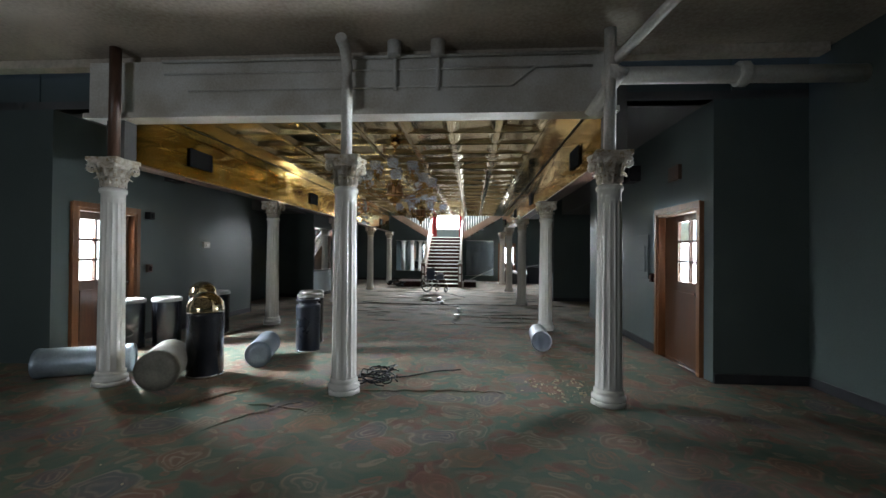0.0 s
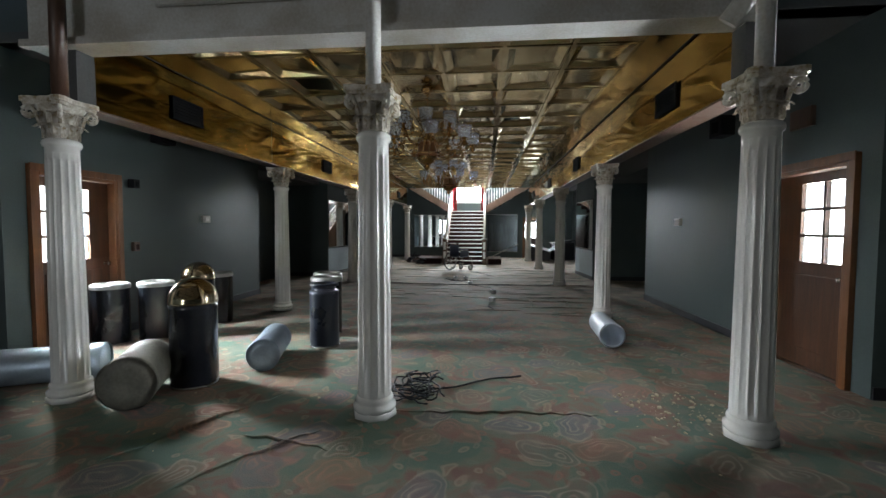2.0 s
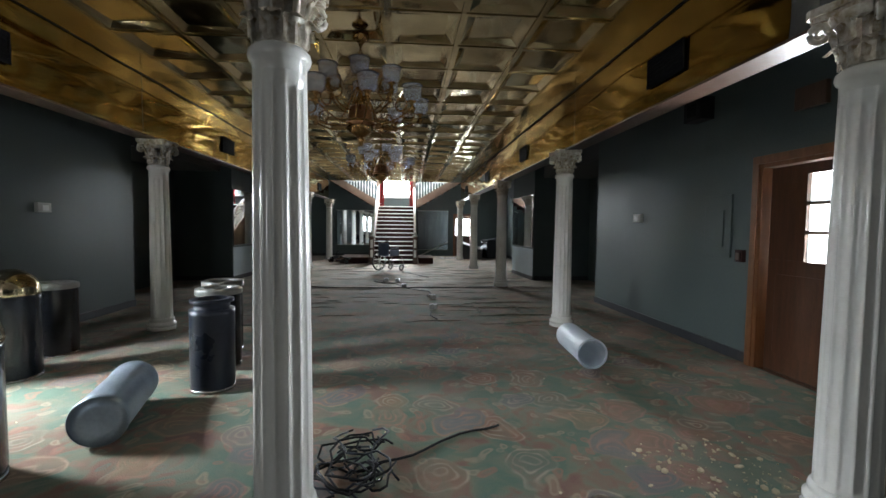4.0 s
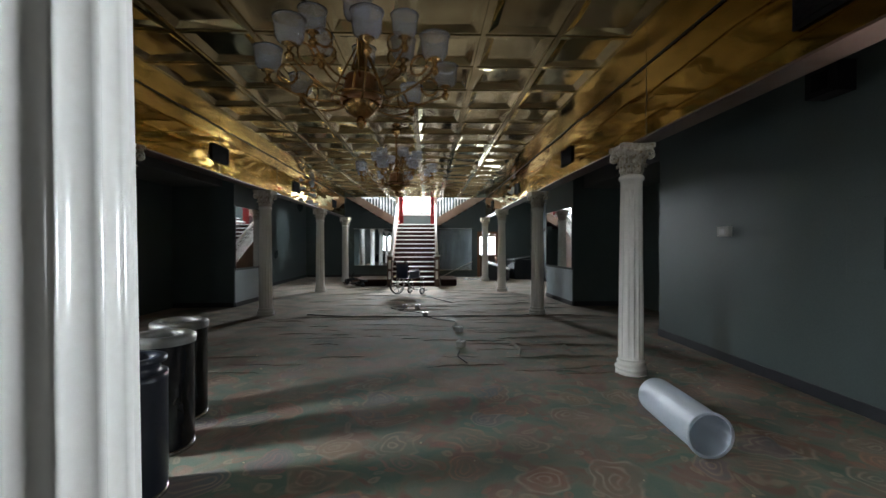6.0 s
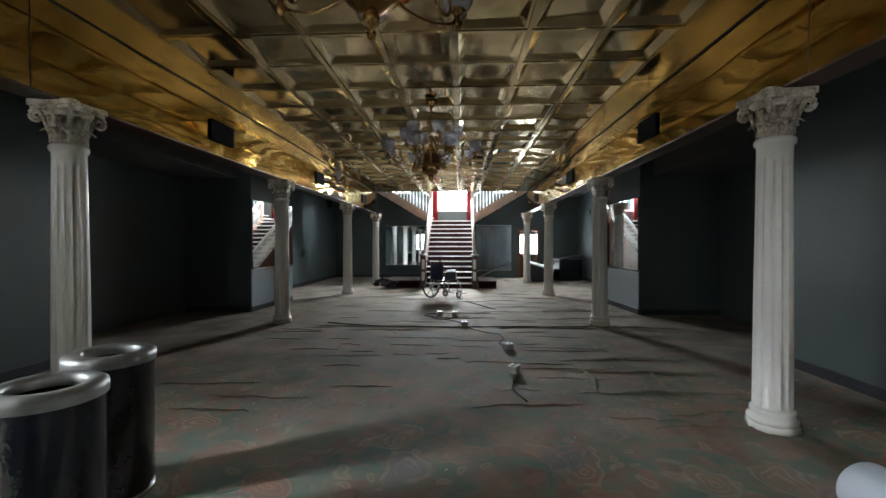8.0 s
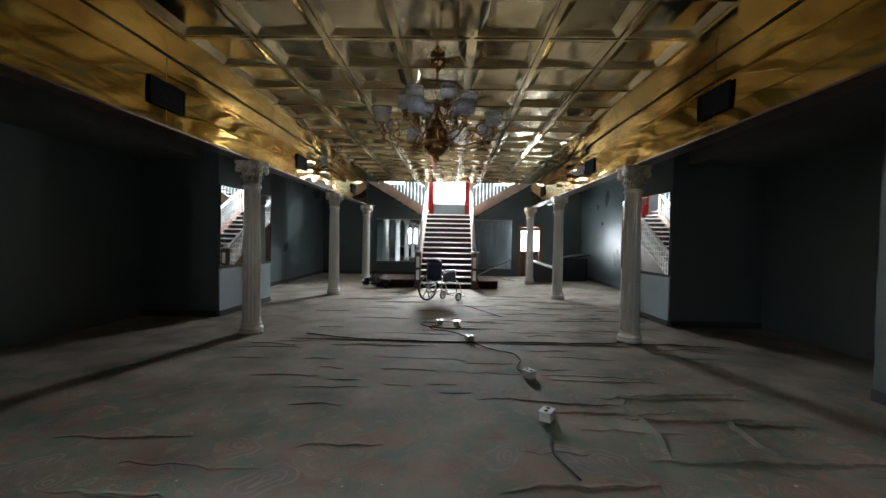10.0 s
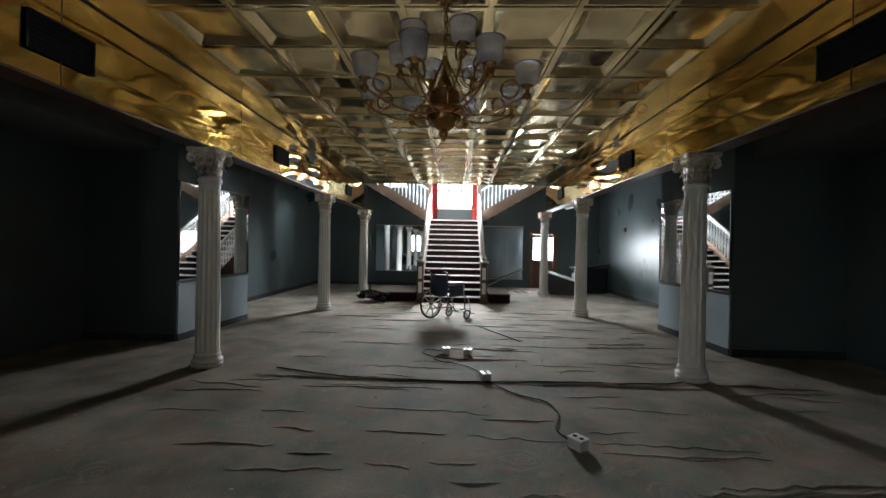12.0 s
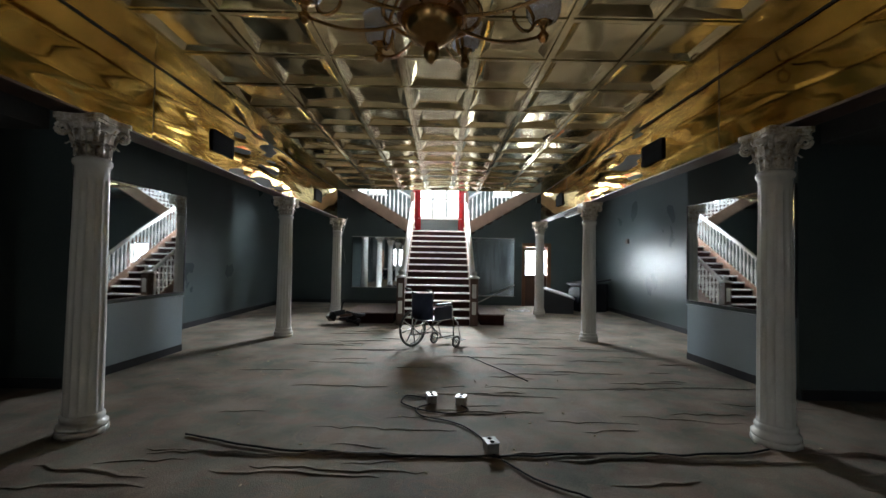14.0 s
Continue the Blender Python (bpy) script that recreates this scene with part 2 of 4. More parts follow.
M_FAINT = mat("clouded_mirror", (0.16, 0.19, 0.21), 0.2, 1.0, var=0.45, scale=1.6, fine=8, bump=0.02, stretch=(4, 1, 0.5))



def glow_material(name, col, power):
    m = bpy.data.materials.new(name)
    m.use_nodes = True
    b = m.node_tree.nodes["Principled BSDF"]
    b.inputs["Base Color"].default_value = (*col, 1)
    b.inputs["Emission Color"].default_value, b.inputs["Emission Strength"].default_value = (*col, 1), power
    return m


M_SKYGLOW = glow_material("hazy_daylight", (0.9, 0.96, 1.0), 2.2)

# ---- mesh helpers ----


def box(bm, x0, y0, z0, x1, y1, z1, bev=0.0):
    r = bmesh.ops.create_cube(bm, size=1.0, matrix=Matrix.Translation(((x0 + x1) / 2, (y0 + y1) / 2, (z0 + z1) / 2)) @ Matrix.Diagonal((abs(x1 - x0), abs(y1 - y0), abs(z1 - z0), 1)))
    if bev:
        es = {e for v in r["verts"] for e in v.link_edges}
        bmesh.ops.bevel(bm, geom=list(es), offset=bev, segments=2, affect='EDGES', profile=0.6)
    return bm


def boxbm(*a, bev=0.0):
    return box(bmesh.new(), *a, bev=bev)


def lathe(bm, prof, n=24, m=Matrix(), close=True):
    rings = []
    for r, z in prof:
        rings.append([bm.verts.new(m @ Vector((r * math.cos(6.28318 * i / n), r * math.sin(6.28318 * i / n), z))) for i in range(n)])
    for a, b in zip(rings, rings[1:]):
        for i in range(n):
            f = bm.faces.new((a[i], a[(i + 1) % n], b[(i + 1) % n], b[i]))
            f.smooth = True
    if close:
        if prof[0][0] > 1e-4:
            bm.faces.new(rings[0][::-1])
        if prof[-1][0] > 1e-4:
            bm.faces.new(rings[-1])
    return bm


def tube(bm, pts, r, n=8, r1=None, cyclic=False):
    pts = [Vector(p) for p in pts]
    k = len(pts)
    rings = []
    for i, p in enumerate(pts):
        if cyclic:
            d = pts[(i + 1) % k] - pts[i - 1]
        else:
            d = pts[min(i + 1, k - 1)] - pts[max(i - 1, 0)]
        q = d.to_track_quat('Z', 'Y')
        rad = r if r1 is None else r + (r1 - r) * i / (k - 1)
        rings.append([bm.verts.new(p + q @ Vector((rad * math.cos(6.28318 * j / n), rad * math.sin(6.28318 * j / n), 0))) for j in range(n)])
    seq = list(zip(rings, rings[1:])) + ([(rings[-1], rings[0])] if cyclic else [])
    for a, b in seq:
        for j in range(n):
            bm.faces.new((a[j], a[(j + 1) % n], b[(j + 1) % n], b[j])).smooth = True
    if not cyclic:
        bm.faces.new(rings[0][::-1])
        bm.faces.new(rings[-1])
    return bm


def part(name, bm, material, parent=None, label=""):
    bmesh.ops.recalc_face_normals(bm, faces=bm.faces)
    me = bpy.data.meshes.new(name)
    bm.to_mesh(me)
    bm.free()
    me.materials.append(material)
    ob = new(name, me)
    if parent:
        ob.parent = parent
    if label:
        tagged(ob, label)
    return ob


def setting(name, bm, material, label="", category=""):
    return tagged(part(name, bm, material), label, category, kind="structure")


def thing(name, label, category, group="", m=None):
    e = new(name)
    e.empty_display_size = 0.1
    tagged(e, label, category, group)
    if m:
        e.matrix_world = m
    return e


def wall_with_hole(axis, at, thick, a0, a1, z0, z1, holes):
    """A wall along x or y with rectangular openings (b0, b1, c0, c1), all the way through."""
    bm = bmesh.new()
    cuts = sorted({a0, a1, *[h[0] for h in holes], *[h[1] for h in holes]})
    for u0, u1 in zip(cuts, cuts[1:]):
        spans = sorted([(h[2], h[3]) for h in holes if h[0] <= u0 + 1e-6 and h[1] >= u1 - 1e-6])
        z = z0
        for s0, s1 in spans + [(z1, z1)]:
            if s0 - z > 1e-4:
                if axis == "y":
                    box(bm, at, u0, z, at + thick, u1, s0)
                else:
                    box(bm, u0, at, z, u1, at + thick, s0)
            z = s1
    bmesh.ops.remove_doubles(bm, verts=bm.verts, dist=1e-4)
    return bm


# ---- floor, walls, ceilings ----
floor = setting("floor", boxbm(-8, -4.2, -0.15, 5.2, 24.5, 0), M_CARPET, "worn green and red paisley carpet, rucked and dusty", "carpet")
LW, RW = -5.5, 2.73
DL, DR = (5.55, 6.72, 0, 2.14), (5.5, 6.78, 0, 2.14)
WALLS = "slate blue gloss-painted plaster wall"
setting("wall_west_hall", wall_with_hole("y", LW - 0.2, 0.2, 5.3, 10.3, 0, 3.3, [DL]), M_WALL, WALLS, "wall")
setting("wall_east_hall", wall_with_hole("y", RW, 0.2, 5.3, 10.5, 0, 3.3, [DR]), M_WALL, WALLS, "wall")
setting("wall_west_jog", boxbm(-6.75, 5.3, 0, LW - 0.2, 5.5, 3.9), M_WALL, WALLS, "wall")
setting("wall_east_jog", boxbm(RW + 0.2, 5.3, 0, 3.98, 5.5, 3.9), M_WALL, WALLS, "wall")
setting("wall_west_entrance", boxbm(-6.75, -3.6, 0, -6.55, 5.3, 3.9), M_WALL, WALLS, "wall")
setting("wall_east_entrance", boxbm(3.78, -3.6, 0, 3.98, 5.3, 3.9), M_WALL, WALLS, "wall")
setting("wall_south", wall_with_hole("x", -3.8, 0.2, -6.75, 3.98, 0, 3.9, [(-5.7, -4.1, 0.85, 2.35)]), M_WALL, WALLS, "wall")
setting("wall_west_recess", boxbm(-6.75, 10.3, 0, -6.6, 14.15, 2.72), M_WALL, WALLS, "wall")
setting("wall_east_recess", boxbm(4.0, 10.5, 0, 4.15, 14.15, 2.72), M_WALL, WALLS, "wall")
setting("wall_west_return", boxbm(-6.75, 10.1, 0, LW - 0.2, 10.3, 3.3), M_WALL, WALLS, "wall")
setting("wall_east_return", boxbm(RW + 0.2, 10.3, 0, 4.15, 10.5, 3.3), M_WALL, WALLS, "wall")
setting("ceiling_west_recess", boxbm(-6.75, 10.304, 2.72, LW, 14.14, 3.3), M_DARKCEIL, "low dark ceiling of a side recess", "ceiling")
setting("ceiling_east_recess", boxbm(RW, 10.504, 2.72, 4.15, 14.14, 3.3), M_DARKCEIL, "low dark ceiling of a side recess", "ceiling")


def prism(pts, z0, z1):
    bm = bmesh.new()
    lo = [bm.verts.new((x, y, z0)) for x, y in pts]
    hi = [bm.verts.new((x, y, z1)) for x, y in pts]
    k = len(pts)
    bm.faces.new(lo[::-1])
    bm.faces.new(hi)
    for i in range(k):
        bm.faces.new((lo[i], lo[(i + 1) % k], hi[(i + 1) % k], hi[i]))
    return bm


def mirror_pier(sgn, name):
    """A pier beside the hall with a pale dado and a wall mirror above it; sgn -1 west, 1 east."""
    X = lambda d: CX + sgn * d
    near, far = (X(3.86), 13.74), (X(3.77), 15.62)
    deep = 5.6
    pier = setting("wall_" + name + "_pier", prism([near, far, (X(deep), 15.62), (X(deep), 13.74)], 0, 3.3), M_WALL, "slate blue pier with a pale dado below a tall mirror", "wall")
    # the pale dado, proud of the pier
    o = 0.012
    part("dado", prism([(X(3.86 - o), 13.77), (X(3.77 - o), 15.6), (X(3.79), 15.6), (X(3.88), 13.77)], 0.1, 0.8), M_PANEL, pier, "pale blue painted dado")
    part("dado_rail", prism([(X(3.86 - 0.03), 13.77), (X(3.77 - 0.03), 15.6), (X(3.79), 15.6), (X(3.88), 13.77)], 0.8, 0.825), M_PANEL, pier)
    part("baseboard", prism([(X(3.86 - 0.016), 13.76), (X(3.77 - 0.016), 15.61), (X(3.79), 15.61), (X(3.88), 13.76)], 0.0, 0.1), M_BASE, pier)
    mm = thing("wall_mirror", "tall clear wall mirror above a pale blue dado", "mirror", "pier mirrors", Matrix.Translation((X(3.8), 14.68, 0.86)) @ pose(0, 0, 0, 0, 0, sgn * 2.5))
    part("glass", boxbm(-0.004, -0.92, 0.02, 0.004, 0.92, 1.42), M_MIRROR, mm)
    for y in (-0.935, 0.92):
        part("stile", boxbm(-0.012, y, 0, 0.012, y + 0.015, 1.44, bev=0.004), M_BASE, mm)
    for z in (0, 1.42):
        part("rail", boxbm(-0.012, -0.92, z, 0.012, 0.92, z + 0.02, bev=0.004), M_BASE, mm)


mirror_pier(-1, "west")
mirror_pier(1, "east")
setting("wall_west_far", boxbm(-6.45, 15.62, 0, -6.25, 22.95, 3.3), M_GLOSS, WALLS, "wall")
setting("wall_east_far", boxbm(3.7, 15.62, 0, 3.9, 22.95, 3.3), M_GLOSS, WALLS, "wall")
BD = (1.3, 2.22, 0, 2.0)
# Opening above about 3.6 m is unseen, added to light the stair foot.
WIN = (CX - 0.66, CX + 0.66, 2.76, 4.9)
setting("wall_north", wall_with_hole("x", 22.95, 0.2, -6.45, 3.9, 0, 5.9, [BD, WIN, (-4.3, -3.1, 3.5, 4.9), (0.35, 1.55, 3.5, 4.9)]), M_WALL, "slate blue back wall behind the staircase", "wall")
# stairwell above the ceilings
setting("wall_stairwell_west", boxbm(-4.7, 20.9, 3.3, -4.5, 22.95, 5.9), M_WALL, "slate blue stairwell wall", "wall")
setting("wall_stairwell_east", boxbm(1.74, 20.9, 3.3, 1.94, 22.95, 5.9), M_WALL, "slate blue stairwell wall", "wall")
setting("wall_stairwell_south", boxbm(-4.7, 20.75, 3.32, 1.94, 20.9, 5.9), M_WALL, "slate blue stairwell wall", "wall")
setting("ceiling_stairwell", boxbm(-4.7, 20.75, 5.9, 1.94, 23.15, 6.0), M_PLASTER, "plain plaster ceiling over the stairwell", "ceiling")
setting("ceiling_entrance", boxbm(-6.75, -3.8, 3.76, 3.98, 5.06, 4.05), M_PLASTER, "stained bare plaster ceiling over the entrance", "ceiling")
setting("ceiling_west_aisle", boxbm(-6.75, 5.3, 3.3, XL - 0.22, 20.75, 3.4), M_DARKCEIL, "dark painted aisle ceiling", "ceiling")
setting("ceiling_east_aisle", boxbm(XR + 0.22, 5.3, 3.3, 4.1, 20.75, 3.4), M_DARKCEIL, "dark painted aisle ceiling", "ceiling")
for nm, x0, x1 in (("west", -6.75, XL - 0.4), ("east", XR + 0.1, 3.98)):
    setting("wall_bulkhead_" + nm, boxbm(x0, 5.32, 3.3, x1, 5.5, 3.9), M_WALL, "slate blue bulkhead above the side aisle", "wall")
setting("wall_bulkhead_middle", boxbm(XL - 0.4, 5.06, 3.42, XR + 0.1, 5.3, 3.9), M_PLASTER, "plaster bulkhead over the brass ceiling", "wall")
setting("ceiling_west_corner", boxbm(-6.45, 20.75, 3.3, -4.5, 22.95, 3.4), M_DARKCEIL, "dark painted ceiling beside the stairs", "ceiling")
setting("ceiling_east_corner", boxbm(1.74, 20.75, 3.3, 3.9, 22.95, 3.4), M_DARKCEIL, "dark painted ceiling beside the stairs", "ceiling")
for nm, x0, y0, x1, y1 in (("west", LW, 6.76, LW + 0.015, 10.3), ("east", RW - 0.015, 6.82, RW, 10.5), ("west_far", -6.25, 15.64, -6.235, 22.95), ("east_far", 3.685, 15.64, 3.7, 22.95),
                           ("north_west", -6.23, 22.935, -0.3, 22.95), ("west_face", -6.6, 13.725, -5.26, 13.74), ("east_face", 2.5, 13.725, 4.0, 13.74), ("east_jog", RW + 0.01, 5.285, 3.78, 5.3), ("east_entrance", 3.765, -3.6, 3.78, 5.28)):
    setting("baseboard_" + nm, boxbm(x0, y0, 0, x1, y1, 0.11), M_BASE, "low black rubber baseboard", "baseboard")

setting("backdrop_west", boxbm(-6.52, 5.52, 0.3, -6.5, 7.9, 2.9), M_SKYGLOW, "hazy white daylight outside the door window", "daylight")
setting("backdrop_east", boxbm(3.9, 5.52, 0.3, 3.92, 8.2, 2.9), M_SKYGLOW, "hazy white daylight outside the door window", "daylight")

# entrance: steel beam, pipes on the ceiling
beam = setting("beam_entrance", boxbm(XL - 0.4, 4.8, 3.0, XR + 0.1, 5.02, 3.66, bev=0.01), M_BEAM, "white painted ceiling beam with conduits along it", "beam")
part("flange", boxbm(XL - 0.4, 4.72, 2.99, XR + 0.1, 4.8, 3.05), M_BEAM, beam)
part("upper_beam", boxbm(-6.5, 4.9, 3.66, 3.7, 5.06, 3.755), M_PLASTER, beam)


def pipe(label, pts, r, collars=()):
    t = thing("ceiling_pipe", label, "pipe", "entrance pipes")
    part("pipe", tube(bmesh.new(), pts, r, 12), M_BEAM, t)
    for p, d in collars:
        bm = bmesh.new()
        q = Vector(d).to_track_quat('Z', 'Y').to_matrix().to_4x4()
        lathe(bm, [(r * 1.35, -0.05), (r * 1.45, -0.04), (r * 1.45, 0.04), (r * 1.35, 0.05)], 14, Matrix.Translation(p) @ q)
        part("collar", bm, M_BEAM, t)
    return t


pipe("thick cream pipe running under the plaster ceiling", [(1.25, 4.55, 3.29), (3.78, 4.6, 3.29)], 0.085, [((1.32, 4.55, 3.29), (1, 0, 0)), ((2.6, 4.57, 3.29), (1, 0, 0))])
pipe("cream pipe dropping at a slant to the brass ceiling", [(1.4, 4.45, 3.3), (1.36, 4.52, 3.25), (1.16, 4.7, 2.93)], 0.07, [((1.37, 4.5, 3.32), (-0.3, 0.5, -0.8))])
pipe("slim pipe crossing the plaster ceiling on a slant", [(1.35, 4.5, 3.42), (1.65, 3.8, 3.66), (2.1, 2.7, 3.69), (3.7, -1.0, 3.69)], 0.05)
pipe("thin conduit along the white beam", [(-3.3, 4.77, 3.3), (0.35, 4.77, 3.3), (0.6, 4.77, 3.5), (1.15, 4.77, 3.5)], 0.012)
pipe("thin conduit along the white beam", [(-3.6, 4.78, 3.5), (1.2, 4.78, 3.5)], 0.014)
pipe("thin conduit along the white beam", [(-3.6, 4.75, 3.63), (1.25, 4.75, 3.63)], 0.018)
for x in (-0.92, -0.45):
    t = pipe("conduit drop with a round junction box", [(x, 4.74, 3.74), (x, 4.76, 3.26)], 0.02, [((x, 4.72, 3.66), (0, 0, 1))])
    part("junction_box", lathe(bmesh.new(), [(0.0, 3.6), (0.07, 3.6), (0.075, 3.62), (0.075, 3.755), (0.0, 3.755)], 16, Matrix.Translation((x, 4.68, 0))), M_BEAM, t)
for k in range(5):
    t = thing("ceiling_slat", "pale slat hanging below the dark entrance ceiling", "slat", "loose ceiling slats", pose(-5.3 + 0.04 * k, 2.0 + 0.45 * k, 3.74, 0, 2, 8))
    part("slat", boxbm(-0.55, -0.05, -0.012, 0.55, 0.05, 0.012, bev=0.004), M_BEAM, t)

# ---- brass ceiling and fascias ----
rng = random.Random(5)


def coffer_ceiling():
    V, F = [], []
    P = 0.667

    def quad(*p):
        i = len(V)
        V.extend(p)
        F.append((i, i + 1, i + 2, i + 3))
    xs = [CX - 3.5 * P + P * i for i in range(8)]
    ys = [5.07 + P * j for j in range(24)]
    for i in range(7):
        for j in range(23):
            x0, x1, y0, y1 = xs[i], xs[i + 1], ys[j], ys[j + 1]
            o, s, d = 0.045, 0.12, 0.036
            tx, ty = rng.uniform(-0.012, 0.012), rng.uniform(-0.012, 0.012)
            A = [(x0, y0, ZC), (x1, y0, ZC), (x1, y1, ZC), (x0, y1, ZC)]
            B = [(x0 + o, y0 + o, ZC), (x1 - o, y0 + o, ZC), (x1 - o, y1 - o, ZC), (x0 + o, y1 - o, ZC)]
            C = [(x0 + s, y0 + s, ZC + d - tx - ty), (x1 - s, y0 + s, ZC + d + tx - ty), (x1 - s, y1 - s, ZC + d + tx + ty), (x0 + s, y1 - s, ZC + d - tx + ty)]
            for k in range(4):
                n = (k + 1) % 4
                quad(A[k], A[n], B[n], B[k])
                quad(B[k], B[n], C[n], C[k])
            quad(*C)
    # plain borders, buckled a little
    for a0, a1 in ((XL + 0.02, xs[0]), (xs[-1], XR - 0.02)):
        for j in range(47):
            y0, y1 = 5.02 + 0.33 * j, 5.02 + 0.33 * (j + 1)
            w = lambda y, a: 0.012 * noise.noise(Vector((a * 3, y * 1.7, 0)))
            quad((a0, y0, ZC + w(y0, a0)), (a1, y0, ZC), (a1, y1, ZC), (a0, y1, ZC + w(y1, a0)))
    quad((xs[0], 5.02, ZC), (xs[-1], 5.02, ZC), (xs[-1], 5.07, ZC), (xs[0], 5.07, ZC))
    me = bpy.data.meshes.new("ceiling_brass")
    me.from_pydata(V, [], F)
    bm = bmesh.new()
    bm.from_mesh(me)
    bpy.data.meshes.remove(me)
    for i, x in enumerate(xs):
        box(bm, x - 0.018, 5.03, ZC - 0.016, x + 0.018, 20.7, ZC - 0.002)
    for y in ys:
        box(bm, xs[0], y - 0.011, ZC - 0.009, xs[-1], y + 0.011, ZC - 0.001)
    box(bm, XL - 0.2, 5.02, 3.32, XR + 0.2, 20.75, 3.42)
    return bm


setting("ceiling_brass", coffer_ceiling(), M_BRASS, "coffered pressed-brass ceiling, tarnished and buckled", "ceiling")


def fascia(sgn, name):
    x = XL if sgn < 0 else XR
    core = setting("fascia_" + name, boxbm(x + sgn * 0.012, 4.85, 2.53, x + sgn * 0.22, 20.75, 3.3), M_DARKCEIL, "beam over the columns faced with polished brass sheet", "beam")
    seams = [5.03, 8.3, 10.8, 13.35, 15.87, 18.4, 20.74]
    for a, b in zip(seams, seams[1:]):
        bm = bmesh.new()
        creased = 13 < a < 17
        nx, nz = (70, 24) if creased else (26, 8)
        crease = lambda y, z: 0.02 * noise.noise(Vector((1.1 * y + 1.5 * z, 11.0 * z - 1.6 * y, 7 * sgn))) * min(1, max(0, 1.6 - abs(y - 15.9))) if creased else 0.0
        g = [[bm.verts.new((x + sgn * (0.006 + 0.009 * noise.noise(Vector((0.9 * (a + (b - a) * i / nx), 5.0 * k / nz, 3 * sgn))) + crease(a + (b - a) * i / nx, 0.7 * k / nz)), a + 0.005 + (b - a - 0.01) * i / nx, 2.535 + (ZC - 2.54) * k / nz)) for k in range(nz + 1)] for i in range(nx + 1)]
        for i in range(nx):
            for k in range(nz):
                bm.faces.new((g[i][k], g[i + 1][k], g[i + 1][k + 1], g[i][k + 1])).smooth = True
        ob = part("brass_panel", bm, M_FASCIA, core)
    part("lower_trim", boxbm(x - sgn * 0.006, 4.85, 2.512, x + sgn * 0.225, 20.75, 2.53, bev=0.003), M_DWOOD, core)
    part("end_cap", boxbm(x - sgn * 0.004, 4.845, 2.535, x + sgn * 0.02, 5.02, 3.06), M_DARKCEIL, core)
    return core


fascia(-1, "west")
fascia(1, "east")


def vent(x, y):
    s = 1 if x < CX else -1
    v = thing("air_vent", "dark louvred air grille set in the brass fascia", "vent", "fascia air grilles", pose(x + s * 0.004, y, 2.83))
    part("backing", boxbm(0, -0.24, -0.11, 0.004, 0.24, 0.11), M_DARK, v)
    for y0 in (-0.26, 0.24):
        part("frame_side", boxbm(0, y0, -0.13, s * 0.016, y0 + 0.02, 0.13), M_DARK, v)
    for z0 in (-0.13, 0.11):
        part("frame_rail", boxbm(0, -0.24, z0, s * 0.016, 0.24, z0 + 0.02), M_DARK, v)
    for k in range(6):
        z = -0.09 + 0.036 * k
        part("slat", boxbm(s * 0.004, -0.24, z, s * 0.013, 0.24, z + 0.012), M_DARK, v)


for y in (6.25, 10.8, 14.65, 18.9):
    vent(XL, y)
    vent(XR, y)

# ---- columns ----


